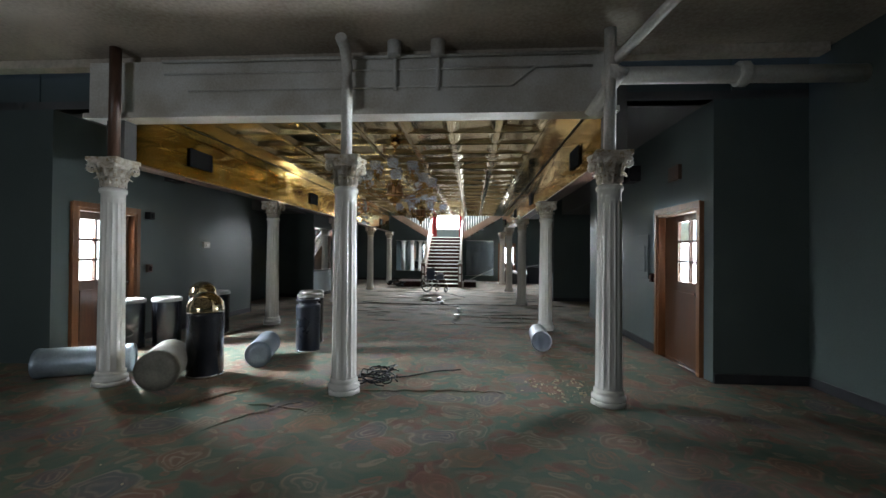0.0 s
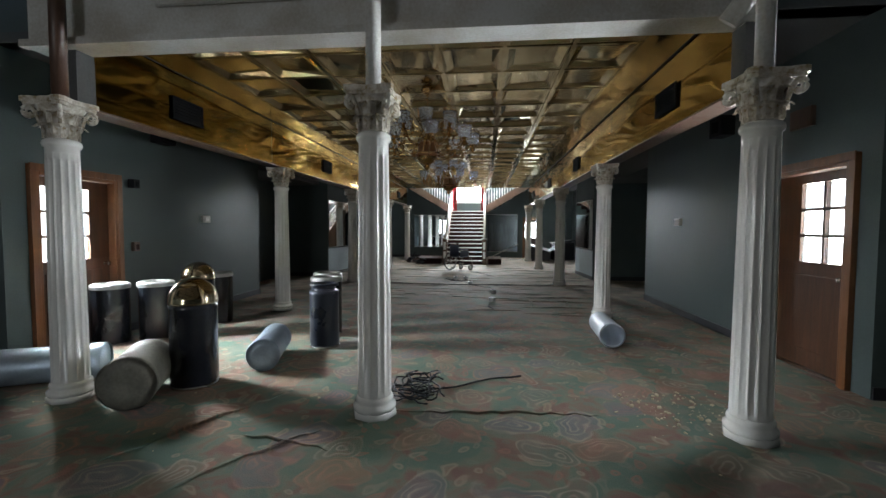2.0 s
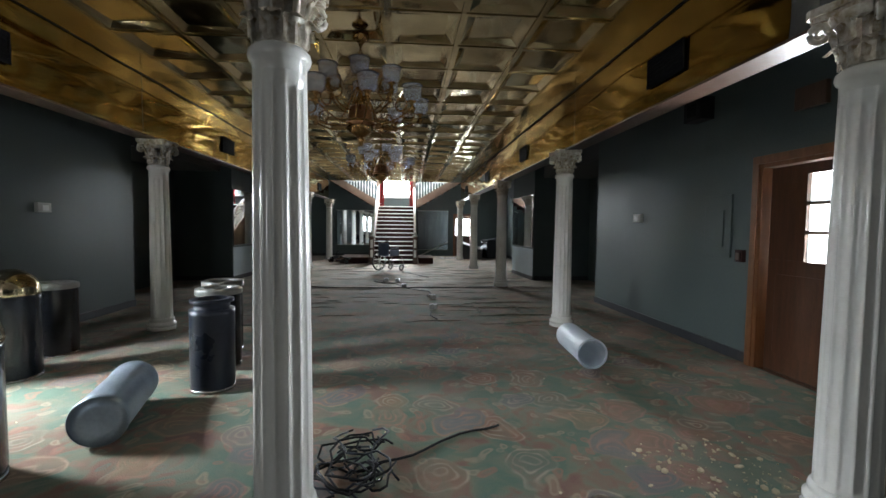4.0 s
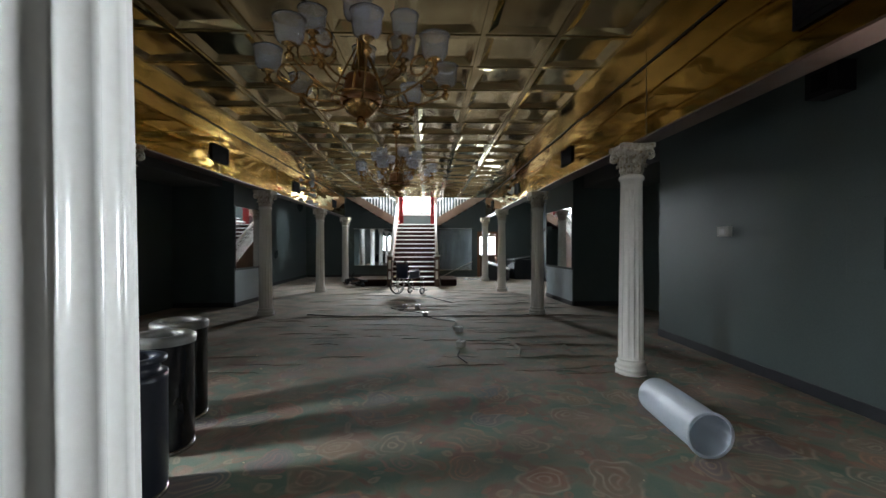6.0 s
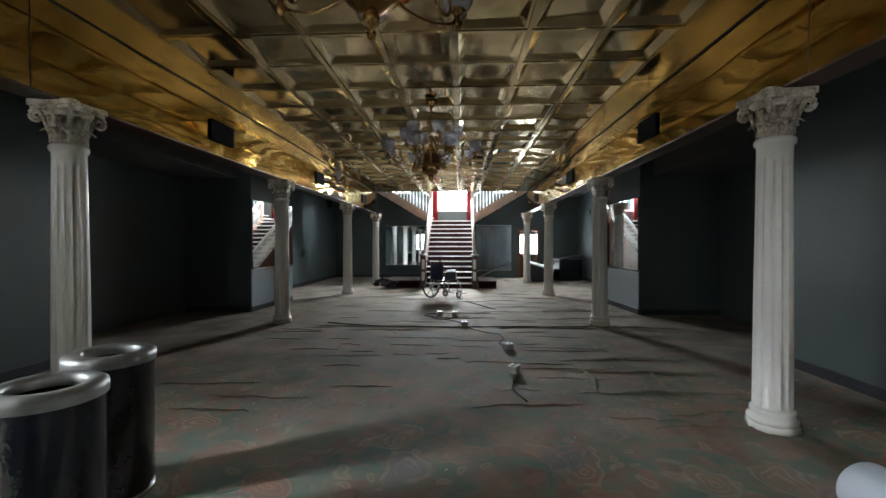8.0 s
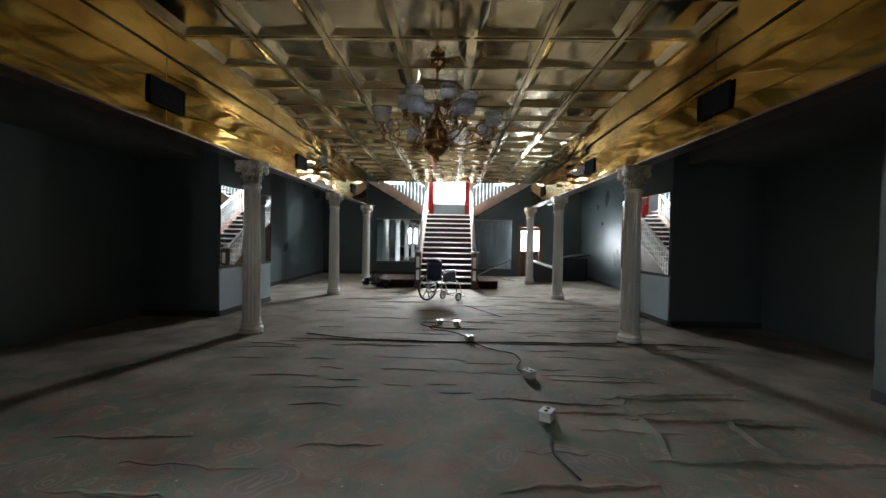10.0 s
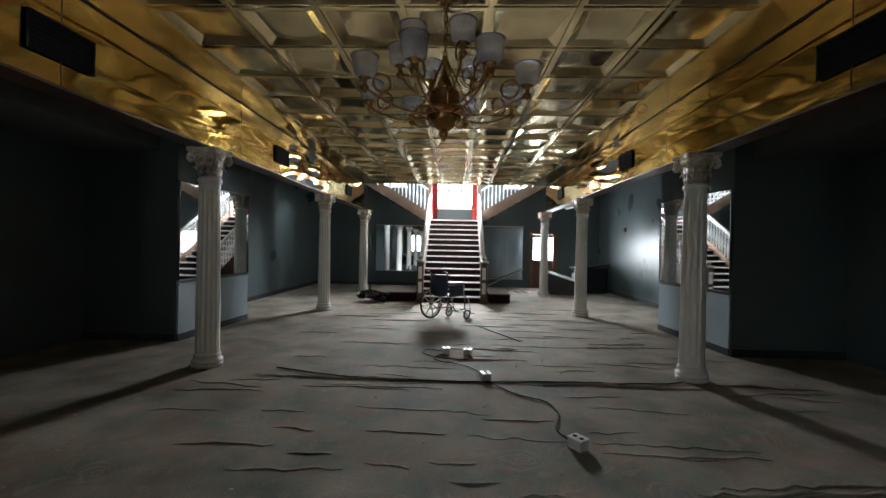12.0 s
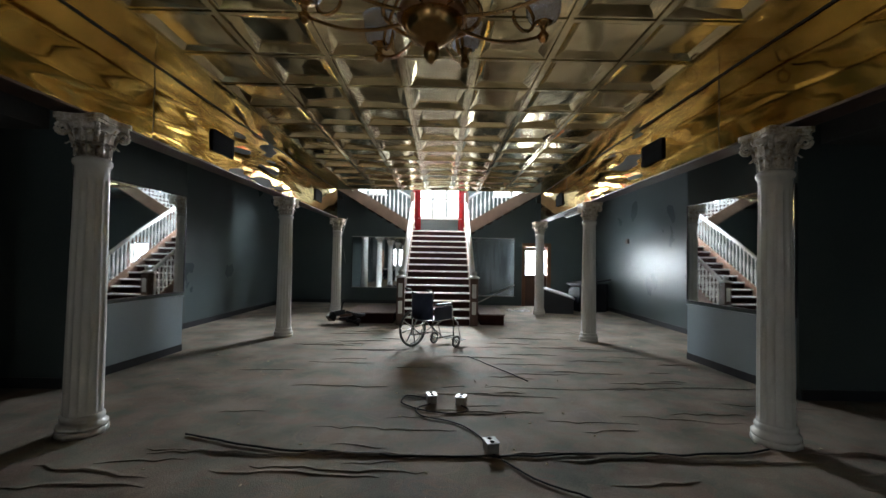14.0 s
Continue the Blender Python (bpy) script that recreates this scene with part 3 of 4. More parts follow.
def column_proto():
    c = thing("column", "cream-painted fluted iron column with a leafy capital", "column", "hall columns")
    base = bmesh.new()
    lathe(base, [(0.172, 0), (0.172, 0.04), (0.16, 0.05)], 8)
    lathe(base, [(0.155, 0.045), (0.166, 0.06), (0.166, 0.085), (0.146, 0.1), (0.142, 0.115), (0.148, 0.13), (0.142, 0.15), (0.122, 0.165)], 28)
    part("base", base, M_COL, c)
    sh = bmesh.new()
    n = 112
    zs = [0.15, 0.18, 0.2, 0.8, 1.4, 1.97, 1.995, 2.01, 2.08]
    rings = []
    for z in zs:
        rr = 0.124 - 0.018 * (z / 2.1) ** 1.6
        row = []
        for i in range(n):
            a = 6.28318 * i / n
            fl = 0.014 * (1 - abs(math.sin(a * 7)) ** 0.55) if 0.18 < z < 2.0 else 0.014
            row.append(sh.verts.new(((rr + 0.006 - 0.014 + fl) * math.cos(a), (rr + 0.006 - 0.014 + fl) * math.sin(a), z)))
        rings.append(row)
    for a, b in zip(rings, rings[1:]):
        for i in range(n):
            sh.faces.new((a[i], a[(i + 1) % n], b[(i + 1) % n], b[i])).smooth = True
    part("shaft", sh, M_COL, c)
    part("necking", lathe(bmesh.new(), [(0.104, 2.04), (0.113, 2.06), (0.114, 2.1), (0.127, 2.112), (0.133, 2.13), (0.13, 2.152), (0.116, 2.168), (0.1, 2.175)], 32), M_COL, c)
    cap = part("capital", lathe(bmesh.new(), [(0.1, 2.16), (0.108, 2.22), (0.115, 2.3), (0.13, 2.37), (0.165, 2.425)], 24), M_COLDIRT, c, "grimy cream capital with curled leaves")
    ab = bmesh.new()
    ring = []
    for i in range(48):
        a = 6.28318 * i / 48
        k = abs(math.cos(2 * (a - math.pi / 4)))
        r = 0.158 + 0.09 * k ** 5
        ring.append((r * math.cos(a), r * math.sin(a)))
    for z0, z1, s in ((2.425, 2.45, 0.93), (2.45, 2.49, 1.0)):
        lo = [ab.verts.new((x * s, y * s, z0)) for x, y in ring]
        hi = [ab.verts.new((x * s, y * s, z1)) for x, y in ring]
        ab.faces.new(lo[::-1])
        ab.faces.new(hi)
        for i in range(48):
            ab.faces.new((lo[i], lo[(i + 1) % 48], hi[(i + 1) % 48], hi[i]))
    part("abacus", ab, M_COLDIRT, cap)

    def leaf(h0, h1, r0, w):
        bm = bmesh.new()
        rows = []
        for k in range(7):
            t = k / 6
            z = h0 + (h1 - h0) * math.sin(min(1, t * 1.12) * 1.5708) - 0.03 * max(0, t - 0.8) * 5
            r = r0 + 0.012 + 0.055 * t ** 3
            ww = w * (0.75 + 0.4 * math.sin(t * 3.1)) * (1 if t < 0.9 else 0.55)
            rows.append([bm.verts.new((r - 0.008 * abs(s) + (0.006 if s == 0 else 0), ww * s * (1 + 0.12 * (k % 2)), z)) for s in (-1, -0.5, 0, 0.5, 1)])
        for a, b in zip(rows, rows[1:]):
            for i in range(4):
                bm.faces.new((a[i], a[i + 1], b[i + 1], b[i]))
        r = bmesh.ops.solidify(bm, geom=bm.faces[:], thickness=0.007)
        return bm
    l1 = part("leaf", leaf(2.175, 2.29, 0.105, 0.042), M_COLDIRT, cap)
    l2 = part("leaf", leaf(2.2, 2.385, 0.11, 0.036), M_COLDIRT, cap)
    for src, off in ((l1, 0), (l2, 22.5)):
        src.rotation_euler = (0, 0, radians(off))
        for i in range(1, 8):
            o = new("leaf", src.data)
            o.parent = cap
            o.rotation_euler = (0, 0, radians(off + 45 * i))
    vb = bmesh.new()
    pts = []
    for k in range(22):
        a = k / 21 * 11.0
        r = 0.052 * (1 - k / 25)
        pts.append((0.19 + r * math.sin(a) * 0.9, 0.0, 2.372 + r * math.cos(a)))
    tube(vb, [(0.12, 0, 2.26), (0.15, 0, 2.36), (0.18, 0, 2.415)] + pts, 0.017, 6, 0.01)
    v = part("volute", vb, M_COLDIRT, cap)
    v.rotation_euler = (0, 0, radians(45))
    for i in range(1, 4):
        o = new("volute", v.data)
        o.parent = cap
        o.rotation_euler = (0, 0, radians(45 + 90 * i))
    return c


proto = column_proto()
spots = [(-4.06, 4.63), (1.3, 4.5)] + [(x, y) for y in YROW[1:] for x in (XL, XR)] + [(CX - 0.03, 4.6)]
proto.matrix_world = pose(spots[0][0], spots[0][1], 0)
cols = [proto]
for k, (x, y) in enumerate(spots[1:]):
    cols.append(copy_thing(proto, pose(x, y, 0, 0, 0, 90 * (k % 4))))
for c in cols:
    if c.location.y < 5:
        bm = tube(bmesh.new(), [(0, 0, 2.485), (0, 0, 3.3)] + ([(0, 0, 3.42), (-0.03, 0, 3.54), (-0.11, 0, 3.63), (-0.24, 0, 3.66)] if abs(c.location.x - CX) < 0.5 else [(0, 0, 3.74)]), 0.058, 14)
        part("pipe", bm, M_BEAM if c.location.x > -3 else M_DWOOD, c, "plain iron pipe rising above the capital")

# ---- doors and windows ----


def glazed_door(name, m, w, h, label, gx0, gx1, gz0, gz1, nx=2, nz=3, lock=True):
    """A wooden door in its frame; local x along the wall, y into the room (negative = room), origin at the floor's middle."""
    d = thing(name, label, "door", "glazed doors", m)
    f = 0.11
    for s in (-1, 1):
        part("jamb", boxbm(s * w / 2, -0.04, 0, s * (w / 2 - f), 0.19, h, bev=0.006), M_WOOD, d)
        part("casing", boxbm(s * (w / 2 + 0.004), -0.055, 0, s * (w / 2 - 0.07), -0.04, h, bev=0.004), M_WOOD, d)
    part("head", boxbm(-w / 2 + f, -0.04, h - f, w / 2 - f, 0.19, h, bev=0.006), M_WOOD, d)
    part("head_casing", boxbm(-w / 2, -0.058, h - 0.07, w / 2, -0.041, h + 0.01, bev=0.004), M_WOOD, d)
    a, b, t = -w / 2 + f + 0.004, w / 2 - f - 0.004, h - f - 0.004
    y0, y1 = 0.06, 0.105
    leaf = part("leaf", boxbm(a, y0, 0.01, b, y1, gz0, bev=0.004), M_LEAF, d, "dark-stained wooden door leaf")
    part("stile", boxbm(a, y0, gz0, gx0, y1, t), M_LEAF, leaf)
    part("stile", boxbm(gx1, y0, gz0, b, y1, t), M_LEAF, leaf)
    part("top_rail", boxbm(gx0, y0, gz1, gx1, y1, t), M_LEAF, leaf)
    part("panel", boxbm(a + 0.1, y0 - 0.012, 0.2, b - 0.1, y0, gz0 - 0.14, bev=0.005), M_LEAF, leaf)
    for i in range(1, nx):
        x = gx0 + (gx1 - gx0) * i / nx
        part("muntin", boxbm(x - 0.017, y0 - 0.003, gz0, x + 0.017, y1, gz1), M_DWOOD, leaf)
    for k in range(1, nz):
        z = gz0 + (gz1 - gz0) * k / nz
        part("muntin", boxbm(gx0, y0 - 0.002, z - 0.017, gx1, y1 - 0.002, z + 0.017), M_DWOOD, leaf)
    for i in range(nx):
        for k in range(nz):
            u, v = gx0 + (gx1 - gx0) * i / nx, gz0 + (gz1 - gz0) * k / nz
            p = part("pane", boxbm(u + 0.011, 0.08, v + 0.011, u + (gx1 - gx0) / nx - 0.011, 0.084, v + (gz1 - gz0) / nz - 0.011), M_GLASS, leaf)
            p.visible_shadow = False
    hb = lathe(bmesh.new(), [(0.0, 0), (0.028, 0.0), (0.028, 0.008), (0.01, 0.012), (0.01, 0.04), (0.026, 0.048), (0.026, 0.07), (0.0, 0.076)], 14, Matrix.Translation((b - 0.07, y0, 0.98)) @ pose(0, 0, 0, 90))
    part("handle", hb, M_STEEL, leaf)
    part("threshold", boxbm(-w / 2 + f, -0.02, 0.0, w / 2 - f, 0.15, 0.008), M_STEEL, d)
    return d


glazed_door("door_west", pose(LW, 6.135, 0, 0, 0, 90), 1.17, 2.14, "dark-stained wooden door with six panes, orange-brown frame, closed", -0.43, 0.2, 1.05, 1.92)
glazed_door("door_east", pose(RW, 6.14, 0, 0, 0, -90), 1.28, 2.14, "dark-stained wooden door with six panes, orange-brown frame, closed", -0.14, 0.48, 1.12, 1.93)
glazed_door("door_back", pose(1.76, 22.95, 0), 0.92, 2.0, "wooden back door with a bright glazed upper half", -0.34, 0.34, 0.98, 1.78, 2, 2)


def sash(name, x0, x1, z0, z1, nx, nz, label):
    w = thing(name, label, "window", "stairwell windows", pose(0, 22.95, 0))
    w["kind"] = "structure"
    for x in (x0, x1 - 0.04):
        part("frame_side", boxbm(x, 0.02, z0, x + 0.04, 0.1, z1), M_WHITE, w)
    for z in (z0, z1 - 0.04):
        part("frame_rail", boxbm(x0 + 0.04, 0.02, z, x1 - 0.04, 0.1, z + 0.04), M_WHITE, w)
    for i in range(1, nx):
        x = x0 + (x1 - x0) * i / nx
        part("muntin", boxbm(x - 0.05, 0.03, z0 + 0.04, x + 0.05, 0.08, z1 - 0.04), M_BOXGREY, w)
    for k in range(1, nz):
        z = z0 + 0.63 * k
        part("muntin", boxbm(x0 + 0.04, 0.032, z - 0.036, x1 - 0.04, 0.078, z + 0.036), M_BOXGREY, w)
    p = part("pane", boxbm(x0 + 0.04, 0.055, z0 + 0.04, x1 - 0.04, 0.06, z1 - 0.04), M_GLASS, w)
    p.visible_shadow = False
    part("sill", boxbm(x0 - 0.05, -0.08, z0 - 0.04, x1 + 0.05, -0.004, z0), M_WHITE, w)


sash("window_landing", *WIN, 3, 3, "tall bright three-light window over the stair landing")
sash("window_upper_west", -4.3, -3.1, 3.5, 4.9, 2, 2, "bright upper stairwell window")
sash("window_upper_east", 0.35, 1.55, 3.5, 4.9, 2, 2, "bright upper stairwell window")
# Unseen window in the closing south wall, added to let in front light.
sash_w = thing("window_entrance", "wide plain window assumed in the unseen entrance wall", "window", "", pose(-4.9, -3.6, 0))
sash_w["kind"] = "structure"
for x in (-0.8, -0.02, 0.76):
    part("mullion", boxbm(x, -0.12, 0.85, x + 0.04, -0.04, 2.35), M_WHITE, sash_w)

# ---- staircase ----
SW = 0.765                      # half the stair's width
Y0, RISE, RUN, NSTEP = 18.55, 0.163, 0.25, 14


def staircase():
    s = thing("staircase", "maroon-carpeted staircase with white balustrades, lit step edges painted white", "staircase", "", pose(CX, Y0, 0))
    for k in range(NSTEP):
        y, z = RUN * k, RISE * (k + 1)
        y1 = RUN * (k + 1) if k < NSTEP - 1 else 4.38
        part("step", boxbm(-SW, y, z - RISE, SW, y1 + 0.02 if k < NSTEP - 1 else y1, z - 0.012), M_MAROON, s)
        # White strip paints in the window light caught on each step's edge.
        part("lit_edge", boxbm(-SW, y - 0.025, z - 0.03, SW, y + 0.03, z + 0.004, bev=0.006), M_WHITE, s)
    top = RISE * NSTEP
    for sx in (-1, 1):
        bm = bmesh.new()
        a, b = sx * SW, sx * (SW + 0.05)
        prof = [(-0.06, 0), (3.4, 0), (3.4, top + 0.1), (3.25, top + 0.12), (-0.06, 0.26)]
        A = [bm.verts.new((a, y, z)) for y, z in prof]
        B = [bm.verts.new((b, y, z)) for y, z in prof]
        bm.faces.new(A)
        bm.faces.new(B[::-1])
        for i in range(5):
            bm.faces.new((A[i], A[(i + 1) % 5], B[(i + 1) % 5], B[i]))
        part("stringer", bm, M_STRING, s)
        part("side_panel", boxbm(sx * (SW + 0.05), 0.25, 0, sx * (SW + 0.07), 3.3, 0.4), M_DWOOD, s)
        xr = sx * (SW + 0.03)
        slope = (top - 0.16) / 3.25
        h = lambda y: 0.16 + slope * y
        rail = tube(bmesh.new(), [(xr, 0.05, h(0) + 0.86), (xr, 1.6, h(1.6) + 0.86), (xr, 3.3, h(3.3) + 0.76)], 0.042, 10)
        part("handrail", rail, M_WHITE, s, "white painted handrail")
        first = None
        for k in range(26):
            y = 0.2 + 0.122 * k
            if first is None:
                bl = lathe(bmesh.new(), [(0.016, 0), (0.022, 0.06), (0.014, 0.1), (0.024, 0.25), (0.028, 0.36), (0.016, 0.5), (0.013, 0.62), (0.02, 0.68), (0.016, 0.8)], 8)
                first = part("baluster", bl, M_WHITE, s)
                o = first
            else:
                o = new("baluster", first.data)
                o.parent = s
            o.location = (xr, y, h(y) + 0.06)
        n = part("newel_post", boxbm(xr - 0.085, -0.12, 0, xr + 0.085, 0.06, 1.02, bev=0.012), M_DWOOD, s, "dark newel post with pale sunk panels")
        part("newel_cap", lathe(bmesh.new(), [(0.0, 1.02), (0.12, 1.02), (0.125, 1.05), (0.08, 1.065), (0.04, 1.08), (0.065, 1.12), (0.06, 1.16), (0.0, 1.19)], 16, Matrix.Translation((xr, -0.03, 0))), M_BOXGREY, n)
        for z0, z1 in ((0.25, 0.52), (0.6, 0.9)):
            part("newel_panel", boxbm(xr - 0.045, -0.128, z0, xr + 0.045, -0.119, z1), M_BOX, n)
        # flight from the landing up along the back wall
        N2 = 9
        for k in range(N2):
            x0, x1 = SW + 0.02 + 0.27 * k, SW + 0.02 + 0.27 * (k + 1)
            z = top + RISE * (k + 1)
            part("step", boxbm(sx * x0, 3.42, z - RISE - 0.04, sx * (x1 + 0.01), 4.36, z - 0.01), M_MAROON, s)
            # The upper steps get the same painted-in lit edge.
            part("lit_edge", boxbm(sx * (x0 - 0.02), 3.42, z - 0.03, sx * (x0 + 0.03), 4.36, z + 0.004), M_WHITE, s)
        bm = bmesh.new()
        prof = [(SW + 0.02, top - 0.15), (SW + 0.02, top + 0.22), (SW + 2.5, top + 0.22 + 1.47), (SW + 2.5, top - 0.15 + 1.47)]
        A = [bm.verts.new((sx * x, 3.36, z)) for x, z in prof]
        B = [bm.verts.new((sx * x, 3.42, z)) for x, z in prof]
        bm.faces.new(A)
        bm.faces.new(B[::-1])
        for i in range(4):
            bm.faces.new((A[i], A[(i + 1) % 4], B[(i + 1) % 4], B[i]))
        part("upper_stringer", bm, M_STRING, s, "brown wooden stringer of the upper flight")
        g = lambda x: top + 0.22 + 0.593 * (x - SW)
        part("upper_handrail", tube(bmesh.new(), [(sx * (SW + 0.02), 3.39, g(SW) + 0.72), (sx * (SW + 2.5), 3.39, g(SW + 2.5) + 0.72)], 0.035, 8), M_WHITE, s)
        for k in range(19):
            x = SW + 0.1 + 0.125 * k
            o = new("baluster", first.data)
            o.parent = s
            o.location = (sx * x, 3.39, g(x) - 0.02)
            o.scale = (1, 1, 0.93)
        part("landing_post", boxbm(sx * (SW - 0.02), 3.3, top, sx * (SW + 0.1), 3.44, top + 1.15, bev=0.01), M_STRING, s)
    return s


staircase()
for sx in (-1, 1):
    x = CX + sx * 0.735
    bm = bmesh.new()
    n = 26
    lo, hi = [], []
    for i in range(n + 1):
        u = -0.14 + 0.28 * i / n
        y = 22.85 + 0.03 * math.sin(i * 1.35)
        lo.append(bm.verts.new((x + u * 0.95, y, 2.3)))
        hi.append(bm.verts.new((x + u, y + 0.01, 4.95)))
    for i in range(n):
        bm.faces.new((lo[i], lo[i + 1], hi[i + 1], hi[i])).smooth = True
    bmesh.ops.solidify(bm, geom=bm.faces[:], thickness=0.006)
    cu = thing("curtain", "red hanging curtain beside the landing window", "curtain", "landing curtains")
    part("cloth", bm, M_RED, cu)
    part("rod", tube(bmesh.new(), [(x - 0.2, 22.86, 4.97), (x + 0.2, 22.86, 4.97)], 0.012, 8), M_TRIM, cu)

for x0, x1, lab in ((-3.38, CX - SW - 0.19, "low maroon-carpeted plinth beside the stair foot"), (CX + SW + 0.19, 0.1, "low maroon-carpeted plinth beside the stair foot")):
    p = thing("plinth", lab, "plinth", "stair plinths")
    part("body", boxbm(x0, 18.66, 0, x1, 20.2, 0.21, bev=0.02), M_MAROON, p)
    part("edge", boxbm(x0 - 0.012, 18.64, 0.21, x1 + 0.012, 20.2, 0.235, bev=0.006), M_DWOOD, p)
# back-wall mirrors
for x0, x1, z0, z1, mt, lab in ((-4.15, -2.35, 0.52, 2.12, M_MIRROR, "large wall mirror with a dark edge on the back wall"), (-0.4, 1.05, 0.3, 2.14, M_FAINT, "large clouded wall mirror with a streaked surface")):
    q = thing("back_mirror", lab, "mirror", "back wall mirrors")
    part("glass", boxbm(x0, 22.93, z0, x1, 22.94, z1), mt, q)
    for a in (x0 - 0.02, x1):
        part("edge", boxbm(a, 22.92, z0, a + 0.02, 22.95, z1), M_BASE, q)
    for a in (z0 - 0.02, z1):
        part("edge", boxbm(x0 - 0.02, 22.92, a, x1 + 0.02, 22.95, a + 0.02), M_BOXGREY, q)
t = thing("loose_rail", "pale wooden rail leaning on the clouded mirror", "rail")
part("rail", tube(bmesh.new(), [(-0.35, 22.3, 0.03), (1.05, 22.88, 0.66)], 0.022, 8), M_BOXGREY, t)

# ---- furniture at the far end ----


def counter(m, w, d, h, slope, label, group=""):
    c = thing("counter", label, "counter", group, m)
    bm = boxbm(-w / 2, -d / 2, 0, w / 2, d / 2, h, bev=0.008)
    for v in bm.verts:
        if v.co.z > h / 2:
            v.co.z += slope * v.co.x
    part("body", bm, M_BASE, c)
    bm = boxbm(-w / 2 - 0.03, -d / 2 - 0.03, h, w / 2 + 0.03, d / 2 + 0.03, h + 0.035, bev=0.008)
    for v in bm.verts:
        v.co.z += slope * v.co.x
    part("top", bm, M_TABLETOP, c, "pale laminate top")
    return c


counter(pose(2.0, 21.6, 0, 0, 0, -12), 0.95, 1.3, 0.55, -0.3, "black counter with a pale sloping top, pulled from the wall", "counters")
c2 = thing("cabinet", "black cabinet tipped askew against the wall", "cabinet", "", pose(3.02, 21.75, 0.0, 0, 0, 14))
part("body", boxbm(-0.42, -0.3, 0, 0.42, 0.3, 0.8, bev=0.012), M_BASE, c2)
bm = boxbm(-0.5, -0.36, 0.81, 0.52, 0.34, 0.86, bev=0.01)
for v in bm.verts:
    v.co.z += 0.14 * v.co.x + 0.02
part("top", bm, M_BASE, c2)
part("end_panel", boxbm(-0.46, -0.3, 0.02, -0.425, 0.3, 0.72, bev=0.006), M_BLACK, c2)
part("end_panel", boxbm(0.425, -0.3, 0.02, 0.46, 0.3, 0.8, bev=0.006), M_BLACK, c2)
hp = thing("rubbish_heap", "heap of dark broken fittings on the plinth's edge", "rubbish")
rb = random.Random(9)
for k in range(13):
    a, b, c = rb.uniform(0.06, 0.2), rb.uniform(0.05, 0.13), rb.uniform(0.015, 0.06)
    bm = boxbm(-a, -b, -c, a, b, c, bev=0.01)
    for v in bm.verts:
        v.co *= 1 + 0.3 * noise.noise(v.co * 7 + Vector((k, 0, 0)))
    o = part("broken_piece", bm, (M_CABLE, M_DWOOD, M_BLUEBLK, M_BOXGREY)[k % 4 if k % 8 != 3 else 0], hp)
    o.location = (-3.35 + rb.uniform(-0.35, 0.3), 18.5 + rb.uniform(-0.2, 0.1), 0.07 + 0.015 * k)
    o.rotation_euler = (rb.uniform(-0.5, 0.5), rb.uniform(-0.5, 0.5), rb.uniform(0, 3))
part("bent_bar", tube(bmesh.new(), [(-3.5, 18.6, 0.15), (-3.46, 18.65, 0.42), (-3.4, 18.67, 0.48)], 0.018, 6), M_CABLE, hp)

# ---- bins ----


def bin_(place, r, h, lid, body, label, group="standing bins", rz=0):
    b = thing("trash_can", label, "trash can", group, pose(*place, 0, 0, rz))
    sh = bmesh.new()
    lathe(sh, [(r * 0.94, 0.012), (r * 0.97, 0.03), (r * 0.97, 0.05), (r, 0.06), (r, h - 0.05), (r * 1.01, h - 0.04), (r * 1.01, h), (r * 0.95, h), (r * 0.95, h - 0.3), (0.0, h - 0.3)], 36)
    part("body", sh, body, b)
    part("foot_ring", lathe(bmesh.new(), [(r * 0.9, 0), (r * 1.005, 0), (r * 1.005, 0.025), (r * 0.9, 0.025)], 36, close=False), M_STEEL, b)
    if lid == "dome":
        d = lathe(bmesh.new(), [(r * 1.03, h), (r * 1.04, h + 0.02)] + [(r * 1.02 * math.cos(a), h + 0.03 + r * 1.02 * math.sin(a)) for a in [0.1 * k for k in range(16)]], 40)
        dome = part("dome_lid", d, M_BRASSLID, b, "shiny brass dome lid")
        fl = bmesh.new()
        rows = []
        for i in range(9):
            u = -0.55 + 1.1 * i / 8
            rows.append([fl.verts.new(((r * 1.035) * math.cos(e) * math.sin(u), -(r * 1.035) * math.cos(e) * math.cos(u), h + 0.03 + r * 1.035 * math.sin(e))) for e in (0.12, 0.35, 0.55, 0.75)])
        for p, q in zip(rows, rows[1:]):
            for k in range(3):
                fl.faces.new((p[k], q[k], q[k + 1], p[k + 1])).smooth = True
        bmesh.ops.solidify(fl, geom=fl.faces[:], thickness=0.006)
        part("push_flap", fl, M_BRASSLID, dome)
    elif lid == "ring":
        part("rim", lathe(bmesh.new(), [(r * 1.05, h - 0.03), (r * 1.06, h), (r * 1.05, h + 0.02), (r * 0.9, h + 0.035), (r * 0.7, h + 0.03), (r * 0.68, h + 0.01), (r * 0.68, h - 0.02)], 36, close=False), M_RIM, b, "dull pressed steel rim")
        part("liner", lathe(bmesh.new(), [(0.0, h - 0.28), (r * 0.85, h - 0.28), (r * 0.85, h - 0.02), (r * 0.8, h - 0.02)], 24, close=False), M_DARK, b)
    if lid == "neck":
        part("neck", lathe(bmesh.new(), [(r * 0.98, h), (r * 0.8, h + 0.012), (r * 0.8, h + 0.05), (r * 0.98, h + 0.06), (r * 0.98, h + 0.085), (r * 0.7, h + 0.09), (r * 0.68, h + 0.02)], 36, close=False), M_BLUEBLK, b, "dark enamelled open-top neck")
    return b


